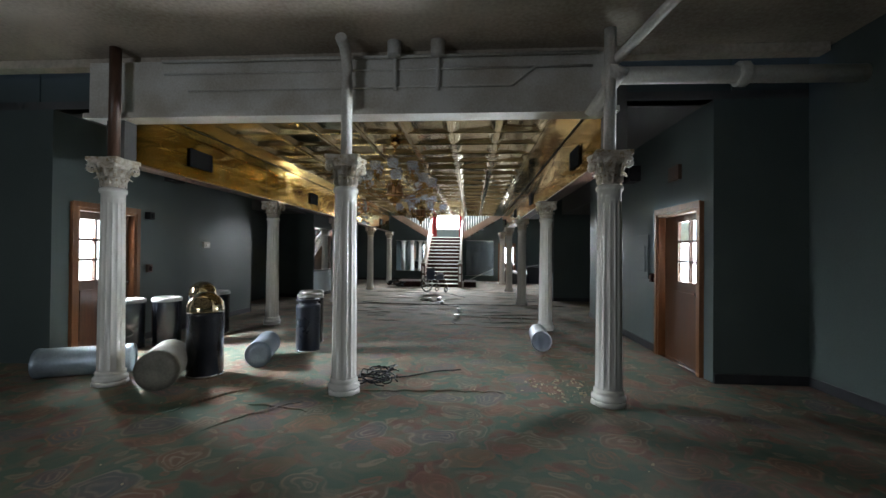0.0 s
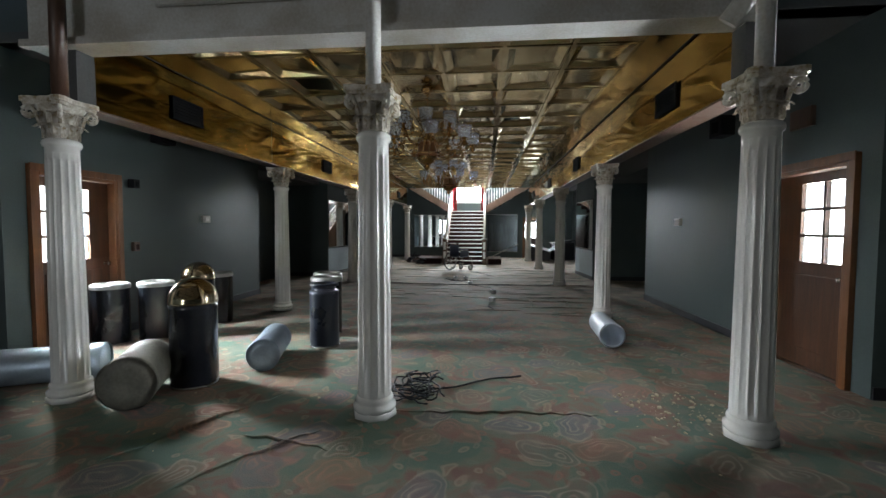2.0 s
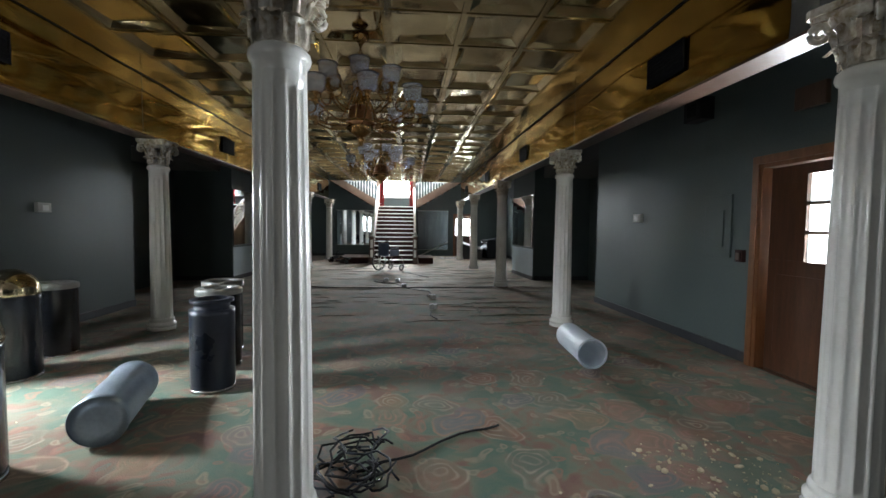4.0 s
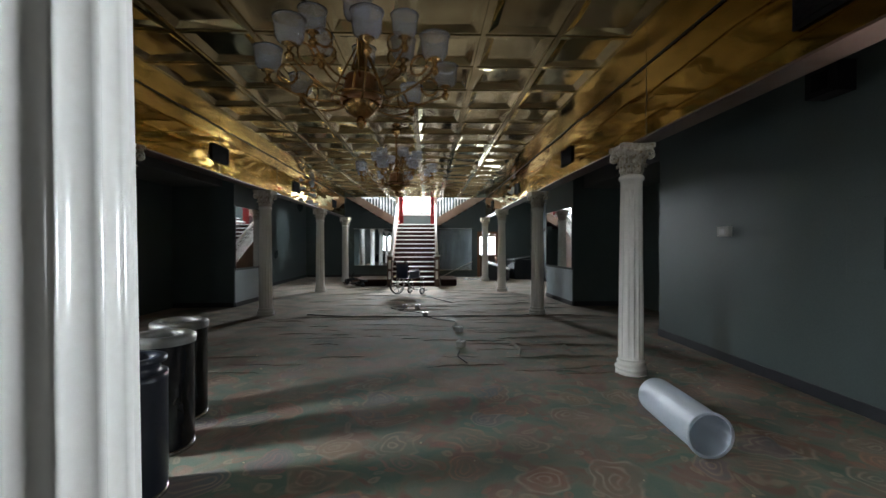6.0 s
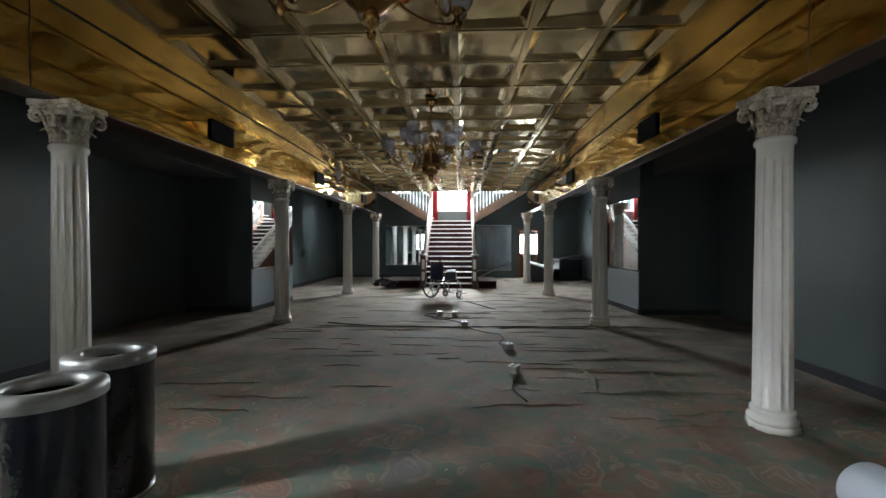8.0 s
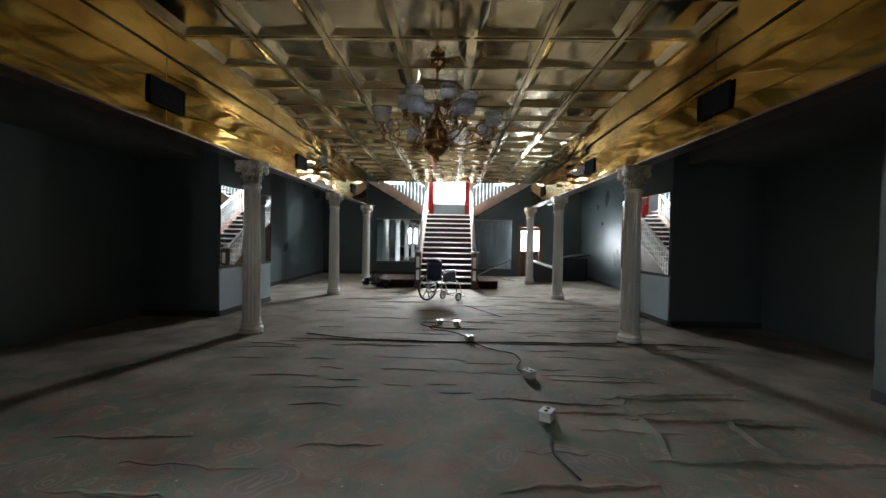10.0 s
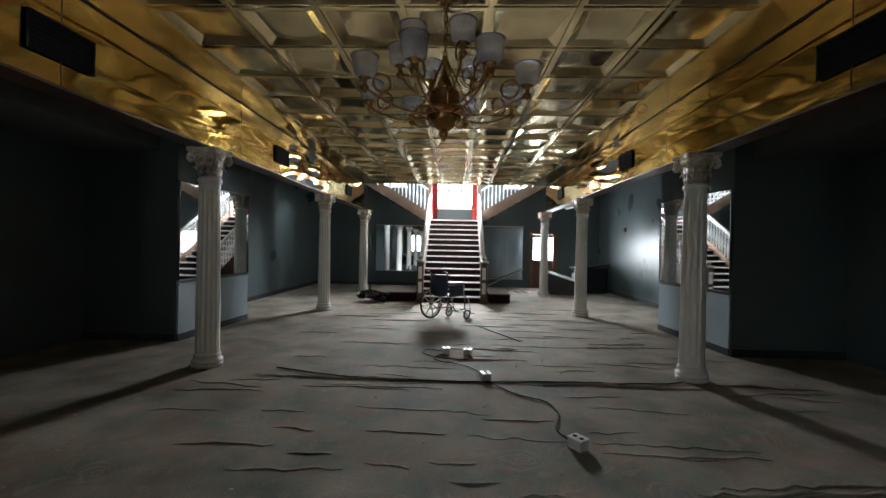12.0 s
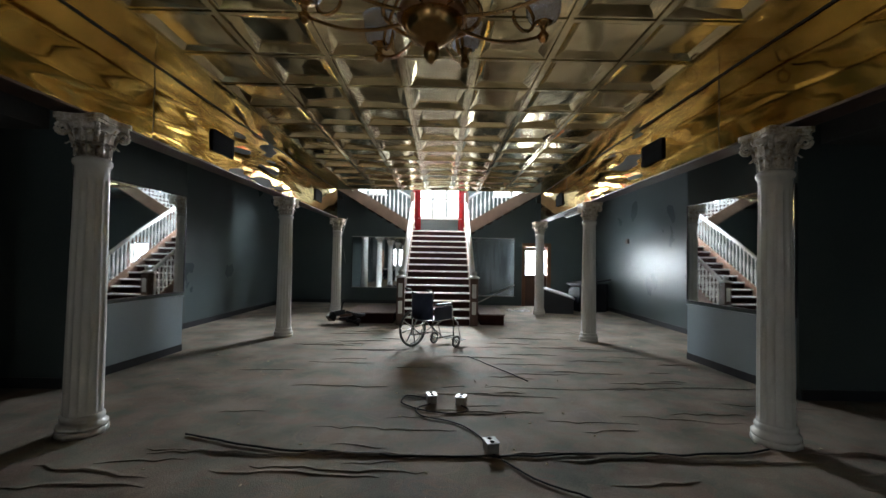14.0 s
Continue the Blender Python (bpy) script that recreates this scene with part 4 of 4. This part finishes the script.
BL = "tall black metal trash can with a steel rim"
bin_((-3.24, 5.05, 0), 0.2, 0.76, "dome", M_BLACK, "black metal trash can under a shiny brass dome lid", rz=20)
bin_((-2.52, 6.42, 0), 0.175, 0.69, "neck", M_BLUEBLK, "navy-black metal trash can with a dark open neck")
bin_((-2.71, 7.0, 0), 0.2, 0.76, "ring", M_BLACK, BL)
bin_((-2.9, 7.55, 0), 0.2, 0.76, "ring", M_BLACK, BL)
bin_((-4.85, 6.55, 0), 0.2, 0.72, "ring", M_BLACK, BL)
bin_((-5.22, 6.25, 0), 0.2, 0.72, "ring", M_BLACK, BL)
bin_((-4.4, 6.75, 0), 0.2, 0.76, "dome", M_BLACK, "black metal trash can under a dusty brass dome lid", rz=-15)
bin_((-4.62, 7.5, 0), 0.2, 0.74, "ring", M_BLACK, BL)


def lying(a, b, r, body, head, label, closed=True, roll=0):
    """A can lying on its side from a to b on the floor; its near end at a."""
    a, b = Vector((*a, r)), Vector((*b, r))
    L = (b - a).length
    t = thing("fallen_can", label, "trash can", "fallen cans", Matrix.Translation(a) @ (b - a).to_track_quat('Z', 'Y').to_matrix().to_4x4())
    k = r * 0.97
    if closed:
        part("shell", lathe(bmesh.new(), [(k, 0.0), (r, 0.012), (r, 0.05), (k, 0.06), (k, L - 0.08), (r, L - 0.07), (r, L - 0.01), (k, L)], 36, close=False), body, t)
        part("end_disc", lathe(bmesh.new(), [(0.0, 0.012), (r * 0.5, 0.006), (k, 0.008), (k, 0.02), (0, 0.025)], 36), head, t)
        part("back_disc", lathe(bmesh.new(), [(0.0, L - 0.04), (k, L - 0.04), (k, L - 0.02), (0, L - 0.02)], 36), head, t)
    else:
        part("shell", lathe(bmesh.new(), [(k - 0.008, 0.0), (r, 0.0), (r, 0.03), (k, 0.035), (k, L - 0.06), (r * 0.95, L - 0.01), (r * 0.93, L), (0, L), (0, L - 0.008), (k - 0.012, L - 0.05), (k - 0.008, 0.0)], 36, close=False), body, t)
        part("end_ring", lathe(bmesh.new(), [(r * 0.93, -0.006), (r * 1.03, -0.006), (r * 1.03, 0.02), (r * 1.002, 0.02)], 36, close=False), head, t)
    return t


lying((-2.78, 5.42), (-3.0, 6.15), 0.165, M_GALV, M_GALV, "grey-blue metal liner can lying on its side")
lying((-3.36, 4.42), (-3.62, 4.98), 0.215, M_DIRTY, M_DIRTY, "wide drum lying on its side with a dirty pale end")
lying((-5.05, 4.72), (-4.2, 5.12), 0.17, M_GALV, M_GALV, "shiny galvanised can lying on its side by the wall")
lying((1.0, 6.72), (1.05, 7.5), 0.15, M_PLASTIC, M_PLASTIC, "scuffed translucent plastic tube bin lying on its side", closed=False)

# ---- chandeliers ----


def chandelier(m, label):
    c = thing("chandelier", label, "chandelier", "hall chandeliers", m)
    part("canopy", lathe(bmesh.new(), [(0.0, 0), (0.075, 0), (0.08, -0.02), (0.05, -0.045), (0.02, -0.075), (0.018, -0.1), (0.0, -0.1)], 18), M_LAMPBRASS, c)
    chain = bmesh.new()
    for k in range(8):
        z = -0.11 - 0.043 * k
        pts = [((0.014 * math.cos(a)) * (k % 2), (0.014 * math.cos(a)) * (1 - k % 2), z + 0.028 * math.sin(a)) for a in [i * 0.5236 for i in range(12)]]
        tube(chain, pts, 0.005, 5, cyclic=True)
    part("chain", chain, M_LAMPBRASS, c)
    part("stem", lathe(bmesh.new(), [(0.0, -0.43), (0.015, -0.43), (0.03, -0.46), (0.015, -0.5), (0.02, -0.56), (0.055, -0.62), (0.06, -0.66), (0.02, -0.7), (0.025, -0.78), (0.075, -0.83), (0.08, -0.88), (0.03, -0.93), (0.018, -0.96), (0.035, -0.99), (0.03, -1.02), (0.0, -1.05)], 20), M_LAMPBRASS, c)
    for i in range(6):
        a = 1.0472 * i + 0.4
        part("rod", tube(bmesh.new(), [(0.02 * math.cos(a), 0.02 * math.sin(a), -0.46), (0.09 * math.cos(a), 0.09 * math.sin(a), -0.6), (0.2 * math.cos(a), 0.2 * math.sin(a), -0.84)], 0.007, 6), M_LAMPBRASS, c)
    part("basket", lathe(bmesh.new(), [(0.05, -0.66), (0.1, -0.68), (0.112, -0.7), (0.108, -0.72), (0.13, -0.82), (0.145, -0.84), (0.14, -0.865), (0.1, -0.87)], 24), M_COPPER, c, "reddish pierced brass basket")
    part("bowl", lathe(bmesh.new(), [(0.0, -0.98), (0.04, -0.97), (0.1, -0.93), (0.13, -0.87), (0.12, -0.85), (0.0, -0.85)], 20), M_LAMPBRASS, c)
    ring = bmesh.new()
    tube(ring, [(0.2 * math.cos(a), 0.2 * math.sin(a), -0.84) for a in [i * 0.2618 for i in range(24)]], 0.01, 6, cyclic=True)
    part("ring", ring, M_LAMPBRASS, c)

    def arm(R, z0, zc):
        bm = bmesh.new()
        pts = [(0.03, 0, z0)]
        for k in range(1, 11):
            t = k / 10
            pts.append((0.03 + (R - 0.03) * t, 0, z0 - 0.045 * math.sin(t * 3.14) + (zc - z0) * t ** 2))
        tube(bm, pts, 0.008, 6)
        sp = [(R * 0.8 + 0.062 * math.sin(k * 0.4488), 0, zc + 0.05 + 0.062 * math.cos(k * 0.4488)) for k in range(14)]
        tube(bm, sp, 0.009, 6, cyclic=True)
        lathe(bm, [(0.0, zc - 0.04), (0.018, zc - 0.03), (0.03, zc), (0.012, zc + 0.02), (0.02, zc + 0.05), (0.045, zc + 0.06), (0.03, zc + 0.07), (0.0, zc + 0.07)], 12, Matrix.Translation((R, 0, 0)))
        return bm

    def shade(R, zc):
        prof = [(0.036, zc + 0.062), (0.066, zc + 0.075), (0.08, zc + 0.1), (0.084, zc + 0.14), (0.086, zc + 0.18), (0.096, zc + 0.205)]
        bm = lathe(bmesh.new(), prof + [(r - 0.004, z) for r, z in prof[::-1]], 20, Matrix.Translation((R, 0, 0)), close=False)
        return bm
    for R, z0, zc, n, off in ((0.6, -0.84, -0.76, 8, 12), (0.34, -0.7, -0.54, 6, 35)):
        am, sm = None, None
        for i in range(n):
            rot = radians(off + 360 * i / n)
            if am is None:
                a = part("arm", arm(R, z0, zc), M_LAMPBRASS, c)
                s = part("shade", shade(R, zc), M_SHADE, a, "etched clear glass shade")
                am, sm = a.data, s.data
            else:
                a = new("arm", am)
                a.parent = c
                s = new("shade", sm)
                s.parent = a
                s["label"] = "etched clear glass shade"
            a.rotation_euler = (0, 0, rot)
    return c


ch = chandelier(pose(CX + 0.06, 6.95, ZC), "brass chandelier with curled arms and etched glass shades")
copy_thing(ch, pose(CX, 10.95, ZC, 0, 0, 17))

# ---- wheelchair ----


def wheelchair(m):
    w = thing("wheelchair", "old wheelchair with navy vinyl seat, one rear wheel missing", "wheelchair", "", m)
    # local y forward, x right

    def wheel(x, y, r, tr, n, spoke, name, width=0.03):
        bm = bmesh.new()
        tube(bm, [(x, y + (r - tr) * math.cos(a), r + (r - tr) * math.sin(a)) for a in [i * 6.28318 / 32 for i in range(32)]], tr, 8, cyclic=True)
        tyre = part(name, bm, M_RUBBER, w)
        bm = bmesh.new()
        tube(bm, [(x, y + (r - 2.2 * tr) * math.cos(a), r + (r - 2.2 * tr) * math.sin(a)) for a in [i * 6.28318 / 32 for i in range(32)]], tr * 0.55, 6, cyclic=True)
        part("rim", bm, M_CHROME if name == "caster" else M_BOXGREY, tyre)
        part("hub", lathe(bmesh.new(), [(0.0, -width), (spoke * 2.2, -width), (spoke * 2.2, width), (0.0, width)], 12, Matrix.Translation((x, y, r)) @ pose(0, 0, 0, 0, 90)), M_BOXGREY, tyre)
        for i in range(n):
            a = 6.28318 * i / n + 0.2
            part("spoke", tube(bmesh.new(), [(x, y, r), (x, y + (r - 2.2 * tr) * math.cos(a), r + (r - 2.2 * tr) * math.sin(a))], spoke, 6), M_BOXGREY, tyre)
        return tyre
    for sx in (-1, 1):
        if sx < 0:
            big = wheel(sx * 0.3, -0.12, 0.3, 0.018, 8, 0.011, "rear_wheel")
            part("push_rim", tube(bmesh.new(), [(sx * 0.34, -0.12 + 0.26 * math.cos(a), 0.3 + 0.26 * math.sin(a)) for a in [i * 6.28318 / 28 for i in range(28)]], 0.008, 6, cyclic=True), M_CHROME, big)
        cas = wheel(sx * 0.24, 0.33, 0.1, 0.016, 6, 0.008, "caster", 0.02)
        part("fork", tube(bmesh.new(), [(sx * 0.215, 0.33, 0.1), (sx * 0.215, 0.3, 0.21), (sx * 0.22, 0.27, 0.27)], 0.011, 6), M_CHROME, cas)
        part("side_frame", tube(bmesh.new(), [(sx * 0.23, -0.22, 0.2), (sx * 0.23, -0.22, 0.92), (sx * 0.23, -0.34, 0.95)], 0.012, 8), M_CHROME, w)
        part("lower_tube", tube(bmesh.new(), [(sx * 0.23, -0.22, 0.2), (sx * 0.23, 0.27, 0.2), (sx * 0.23, 0.27, 0.48)], 0.012, 8), M_CHROME, w)
        part("seat_tube", tube(bmesh.new(), [(sx * 0.23, -0.22, 0.47), (sx * 0.23, 0.28, 0.48), (sx * 0.23, 0.38, 0.4), (sx * 0.22, 0.47, 0.12)], 0.012, 8), M_CHROME, w)
        part("arm_tube", tube(bmesh.new(), [(sx * 0.25, -0.22, 0.7), (sx * 0.25, 0.18, 0.7), (sx * 0.25, 0.22, 0.66), (sx * 0.25, 0.22, 0.46)], 0.011, 8), M_CHROME, w)
        part("armrest", boxbm(sx * 0.25 - 0.03, -0.17, 0.71, sx * 0.25 + 0.03, 0.17, 0.74, bev=0.01), M_NAVY, w)
        part("skirt_guard", boxbm(sx * 0.245, -0.2, 0.48, sx * 0.252, 0.2, 0.68), M_NAVY, w)
        part("grip", tube(bmesh.new(), [(sx * 0.23, -0.26, 0.94), (sx * 0.23, -0.37, 0.955)], 0.018, 8), M_RUBBER, w)
        part("footplate", boxbm(sx * 0.04, 0.44, 0.09, sx * 0.23, 0.6, 0.105, bev=0.004), M_RUBBER, w)
        part("cross_brace", tube(bmesh.new(), [(sx * 0.22, 0.02 * sx, 0.2), (-sx * 0.22, 0.02 * sx, 0.46)], 0.011, 8), M_CHROME, w)
    def sling(pts):
        bm = bmesh.new()
        rows = []
        for p, q in pts:
            p, q = Vector(p), Vector(q)
            rows.append([bm.verts.new(p.lerp(q, u / 6) + Vector((0, -0.03, -0.02)) * math.sin(u / 6 * 3.1416)) for u in range(7)])
        for a, b in zip(rows, rows[1:]):
            for i in range(6):
                bm.faces.new((a[i], a[i + 1], b[i + 1], b[i])).smooth = True
        bmesh.ops.solidify(bm, geom=bm.faces[:], thickness=0.012)
        return bm
    part("backrest", sling([((-0.23, -0.22, 0.5), (0.23, -0.22, 0.5)), ((-0.23, -0.22, 0.7), (0.23, -0.22, 0.7)), ((-0.23, -0.22, 0.9), (0.23, -0.22, 0.9))]), M_NAVY, w)
    part("seat", sling([((-0.23, -0.2, 0.48), (0.23, -0.2, 0.48)), ((-0.23, 0.05, 0.48), (0.23, 0.05, 0.48)), ((-0.23, 0.25, 0.49), (0.23, 0.25, 0.49))]), M_NAVY, w)
    return w


wheelchair(pose(-1.45, 16.08, 0, 0, 0, -42))

# ---- cables, boxes, fixtures ----


def snake(pts, amp, seed):
    r = random.Random(seed)
    out = []
    for (x0, y0), (x1, y1) in zip(pts, pts[1:]):
        k = max(2, int(math.hypot(x1 - x0, y1 - y0) / 0.08))
        for i in range(k):
            t = i / k
            w = amp * math.sin(t * 3.14159)
            out.append((x0 + (x1 - x0) * t + w * r.uniform(-0.3, 1), y0 + (y1 - y0) * t + w * r.uniform(-1, 0.5), 0.012))
    out.append((*pts[-1], 0.012))
    sm = [out[0]] + [tuple((a[i] + 2 * b[i] + c[i]) / 4 for i in range(3)) for a, b, c in zip(out, out[1:], out[2:])] + [out[-1]]
    return sm


def outlet(x, y, rz, light=True):
    b = thing("outlet_box", "pale metal outlet box lying on the carpet, cable attached" if light else "scuffed dark outlet box lying on the carpet", "outlet box", "floor outlet boxes", pose(x, y, 0, 0, 0, rz))
    part("body", boxbm(-0.046, -0.058, 0, 0.046, 0.058, 0.075, bev=0.008), M_BOXGREY, b)
    part("face_plate", boxbm(-0.05, -0.062, 0.075, 0.05, 0.062, 0.082, bev=0.002), M_BOX, b)
    for yy in (-0.03, 0.03):
        part("socket", lathe(bmesh.new(), [(0, 0.082), (0.017, 0.082), (0.017, 0.085), (0, 0.085)], 12, Matrix.Translation((0, yy, 0))), M_DARK, b)


for x, y, rz in ((-1.39, 13.5, 10), (-1.1, 13.45, -15), (-0.93, 12.42, 12), (-0.37, 10.9, 35), (-0.41, 9.87, -30)):
    outlet(x, y, rz)


def cable(pts, amp, seed, label, r=0.0065):
    c = thing("floor_cable", label, "cable", "floor cables")
    part("cord", tube(bmesh.new(), snake(pts, amp, seed), r, 6), M_CABLE, c)


cable([(-0.92, 12.34), (-0.72, 12.0), (-0.4, 11.8), (-0.37, 11.45), (-0.48, 11.2), (-0.38, 10.98)], 0.05, 1, "black cable snaking between outlet boxes")
cable([(-0.94, 12.5), (-1.12, 12.9), (-1.42, 13.05), (-1.57, 13.25), (-1.47, 13.38), (-1.4, 13.42)], 0.05, 2, "black cable looping across the carpet")
cable([(-1.42, 13.58), (-1.67, 13.7), (-1.72, 13.45), (-1.52, 13.25), (-1.17, 13.15), (-1.02, 13.25), (-1.1, 13.37)], 0.04, 3, "black cable looping across the carpet")
cable([(-0.9, 15.5), (-0.6, 14.9), (-0.35, 14.4), (-0.28, 14.25)], 0.02, 4, "dark cable trailing from the wheelchair")
cable([(-0.45, 9.6), (-0.5, 9.3), (-0.4, 9.0)], 0.03, 6, "short black cable end")
tg = thing("cable_tangle", "tangled heap of black wires beside a column", "cable heap")
rt = random.Random(3)
for k in range(14):
    cx, cy = -1.12 + rt.uniform(-0.12, 0.14), 5.0 + rt.uniform(-0.12, 0.3)
    R, a0 = rt.uniform(0.07, 0.19), rt.uniform(0, 6.28)
    pts = [(cx + R * math.cos(a0 + i * 0.4) * (1 + 0.25 * math.sin(i * 1.3 + k)), cy + R * 1.2 * math.sin(a0 + i * 0.4), 0.015 + 0.05 * abs(math.sin(i * 0.5 + k)) * rt.random() + 0.004 * k) for i in range(14)]
    part("wire", tube(bmesh.new(), pts, 0.007, 5), M_CABLE if k % 3 else M_BLUEBLK, tg)
cable([(-1.05, 5.1), (-0.75, 5.25), (-0.5, 5.45), (-0.2, 5.55)], 0.05, 8, "black wire trailing from the heap", 0.008)
cable([(-3.3, 12.62), (-2.6, 12.4), (-1.5, 12.3), (-0.3, 12.38), (0.9, 12.42), (1.2, 12.5)], 0.06, 11, "dark cord lying across the hall", 0.008)


def plate(name, x, y, z, w, h, d, material, label, category, knob=None):
    s = 1 if x < CX else -1
    p = thing(name, label, category, "", pose(x, y, z))
    part("body", boxbm(0, -w / 2, -h / 2, s * d, w / 2, h / 2, bev=min(0.006, d / 3)), material, p)
    if knob:
        part("cover", boxbm(s * d, -w / 4, -h / 3, s * (d + 0.012), w / 4, h / 4, bev=0.003), knob, p)


plate("thermostat", LW, 8.48, 1.6, 0.2, 0.12, 0.05, M_BOXGREY, "grey thermostat box on the blue wall", "thermostat", M_BOX)
plate("thermostat", RW, 9.0, 1.57, 0.2, 0.12, 0.05, M_BOXGREY, "grey thermostat box on the blue wall", "thermostat", M_BOX)
plate("alarm_box", LW, 6.95, 1.18, 0.1, 0.13, 0.05, M_DWOOD, "dark alarm box beside the door", "alarm box", M_MAROON)
plate("alarm_box", RW, 6.93, 1.13, 0.1, 0.13, 0.05, M_MAROON, "dark red alarm box beside the door", "alarm box", M_DWOOD)
plate("door_camera", LW, 6.92, 2.06, 0.1, 0.12, 0.1, M_CABLE, "small dark camera beside the door frame", "camera", M_DARK)
plate("loudspeaker", LW, 7.45, 2.84, 0.3, 0.26, 0.18, M_CABLE, "dark loudspeaker box high on the wall", "loudspeaker", M_DARK)
plate("loudspeaker", RW, 7.6, 2.84, 0.3, 0.26, 0.18, M_CABLE, "dark loudspeaker box high on the wall", "loudspeaker", M_DARK)
plate("wall_panel", RW, 7.3, 1.45, 0.42, 0.7, 0.02, M_WALL, "flush painted service panel in the wall", "panel", M_WALL)
plate("exit_sign", RW, 6.2, 2.6, 0.3, 0.2, 0.05, M_DWOOD, "unlit faded sign box above the door", "sign")
plate("emergency_light", 3.7, 20.6, 2.0, 0.12, 0.12, 0.06, M_DWOOD, "small dark box on the wall", "box")
for s, x in ((1, 0.95), (-1, -3.6)):
    q = thing("ceiling_ring", "small brass ring hung below the ceiling", "ring", "ceiling rings", pose(x, 13.1 if s > 0 else 15.0, ZC - 0.1))
    part("hoop", tube(bmesh.new(), [(0.06 * math.cos(a), 0, 0.06 * math.sin(a)) for a in [i * 0.3927 for i in range(16)]], 0.008, 6, cyclic=True), M_LAMPBRASS, q)
    part("hook", tube(bmesh.new(), [(0, 0, 0.06), (0, 0, 0.1)], 0.005, 5), M_LAMPBRASS, q)
lamp = thing("fluorescent_tube", "bare unlit tube light under the aisle beam", "tube light", "", pose(XR + 0.2, 18.2, 2.47))
part("housing", boxbm(-0.04, -0.9, 0, 0.04, 0.9, 0.03), M_BOX, lamp)
part("tube", tube(bmesh.new(), [(0, -0.85, -0.02), (0, 0.85, -0.02)], 0.018, 8), M_TABLETOP, lamp)
wire = thing("hanging_wire", "thin pale wire hanging from the beam end", "wire")
part("cord", tube(bmesh.new(), [(-3.85, 20.72, 2.5), (-4.0, 20.7, 2.0), (-3.87, 20.71, 1.3)], 0.006, 5), M_BOXGREY, wire)

# ---- carpet rucks, crumbs ----


def ruck(x, y, length, ang, h, seed):
    r = random.Random(seed)
    bm = bmesh.new()
    n = max(4, int(length / 0.09))
    rows = []
    for i in range(n + 1):
        t = i / n
        u = (t - 0.5) * length
        k = math.sin(t * 3.14159) ** 0.6 * h * (0.75 + 0.5 * noise.noise(Vector((u * 3, seed, 0))))
        v = 0.06 * noise.noise(Vector((u * 1.5, seed * 3.1, 1))) + 0.028 * r.uniform(-1, 1)
        rows.append([bm.verts.new((u, v + d, max(0.0, z * k) - 0.001)) for d, z in ((-0.006, 0), (-0.008, 0.75), (0.0, 1.0), (0.011, 0.8), (0.03 + h * 0.5, 0))])
    for a, b in zip(rows, rows[1:]):
        for i in range(4):
            bm.faces.new((a[i], a[i + 1], b[i + 1], b[i])).smooth = True
    bmesh.ops.transform(bm, matrix=pose(x, y, 0, 0, 0, ang), verts=bm.verts)
    part("carpet_ruck", bm, M_CARPET, floor)


rk = random.Random(21)
for k in range(120):
    ruck(rk.uniform(-3.6, 2.2), rk.uniform(8.5, 18), rk.uniform(0.3, 1.3), rk.uniform(-7, 7), rk.uniform(0.007, 0.018), k)
for k, (x, y, l, a, h) in enumerate(((-2.0, 12.33, 2.8, 0, 0.03), (0.5, 12.3, 2.0, 0, 0.03), (2.0, 12.4, 1.2, -4, 0.03), (-2.6, 4.35, 1.5, 62, 0.03), (-1.9, 4.1, 0.7, -15, 0.025), (-0.5, 4.72, 1.7, 3, 0.025), (-2.0, 3.9, 1.0, 50, 0.025),
                                     (0.9, 9.3, 1.6, 2, 0.03), (0.95, 9.9, 1.7, -2, 0.03), (0.9, 10.4, 1.5, 3, 0.03), (0.35, 9.8, 1.2, 86, 0.03), (1.05, 9.8, 1.1, 92, 0.03))):
    ruck(x, y, l, a, h, 200 + k)


def crumbs(name, spots, label, material):
    bm = bmesh.new()
    for x, y, s in spots:
        m = Matrix.Translation((x, y, s * 0.3)) @ pose(0, 0, 0, rk.uniform(-25, 25), rk.uniform(-25, 25), rk.uniform(0, 360)) @ Matrix.Diagonal((s * rk.uniform(0.6, 1.6), s, s * rk.uniform(0.25, 0.6), 1))
        bmesh.ops.create_icosphere(bm, subdivisions=1, radius=0.6, matrix=m)
    tagged(part(name, bm, material), label, "debris", kind="stuff")


crumbs("plaster_debris", [(1.0 + rk.gauss(0, 0.28), 4.95 + rk.gauss(0, 0.22), 0.005 + 0.034 * rk.random() ** 4) for _ in range(170)], "yellowish plaster crumbs scattered round the column foot", M_DEBRIS)
crumbs("floor_debris", [(rk.uniform(-4.5, 2.6), rk.uniform(2.5, 20), rk.uniform(0.006, 0.022)) for _ in range(220)], "small pale crumbs of debris strewn over the carpet", M_DEBRIS)
crumbs("broken_glass", [(0.95 + rk.gauss(0, 0.2), 21.4 + rk.gauss(0, 0.15), rk.uniform(0.02, 0.06)) for _ in range(50)], "pale shards heaped by the back door", M_TABLETOP)
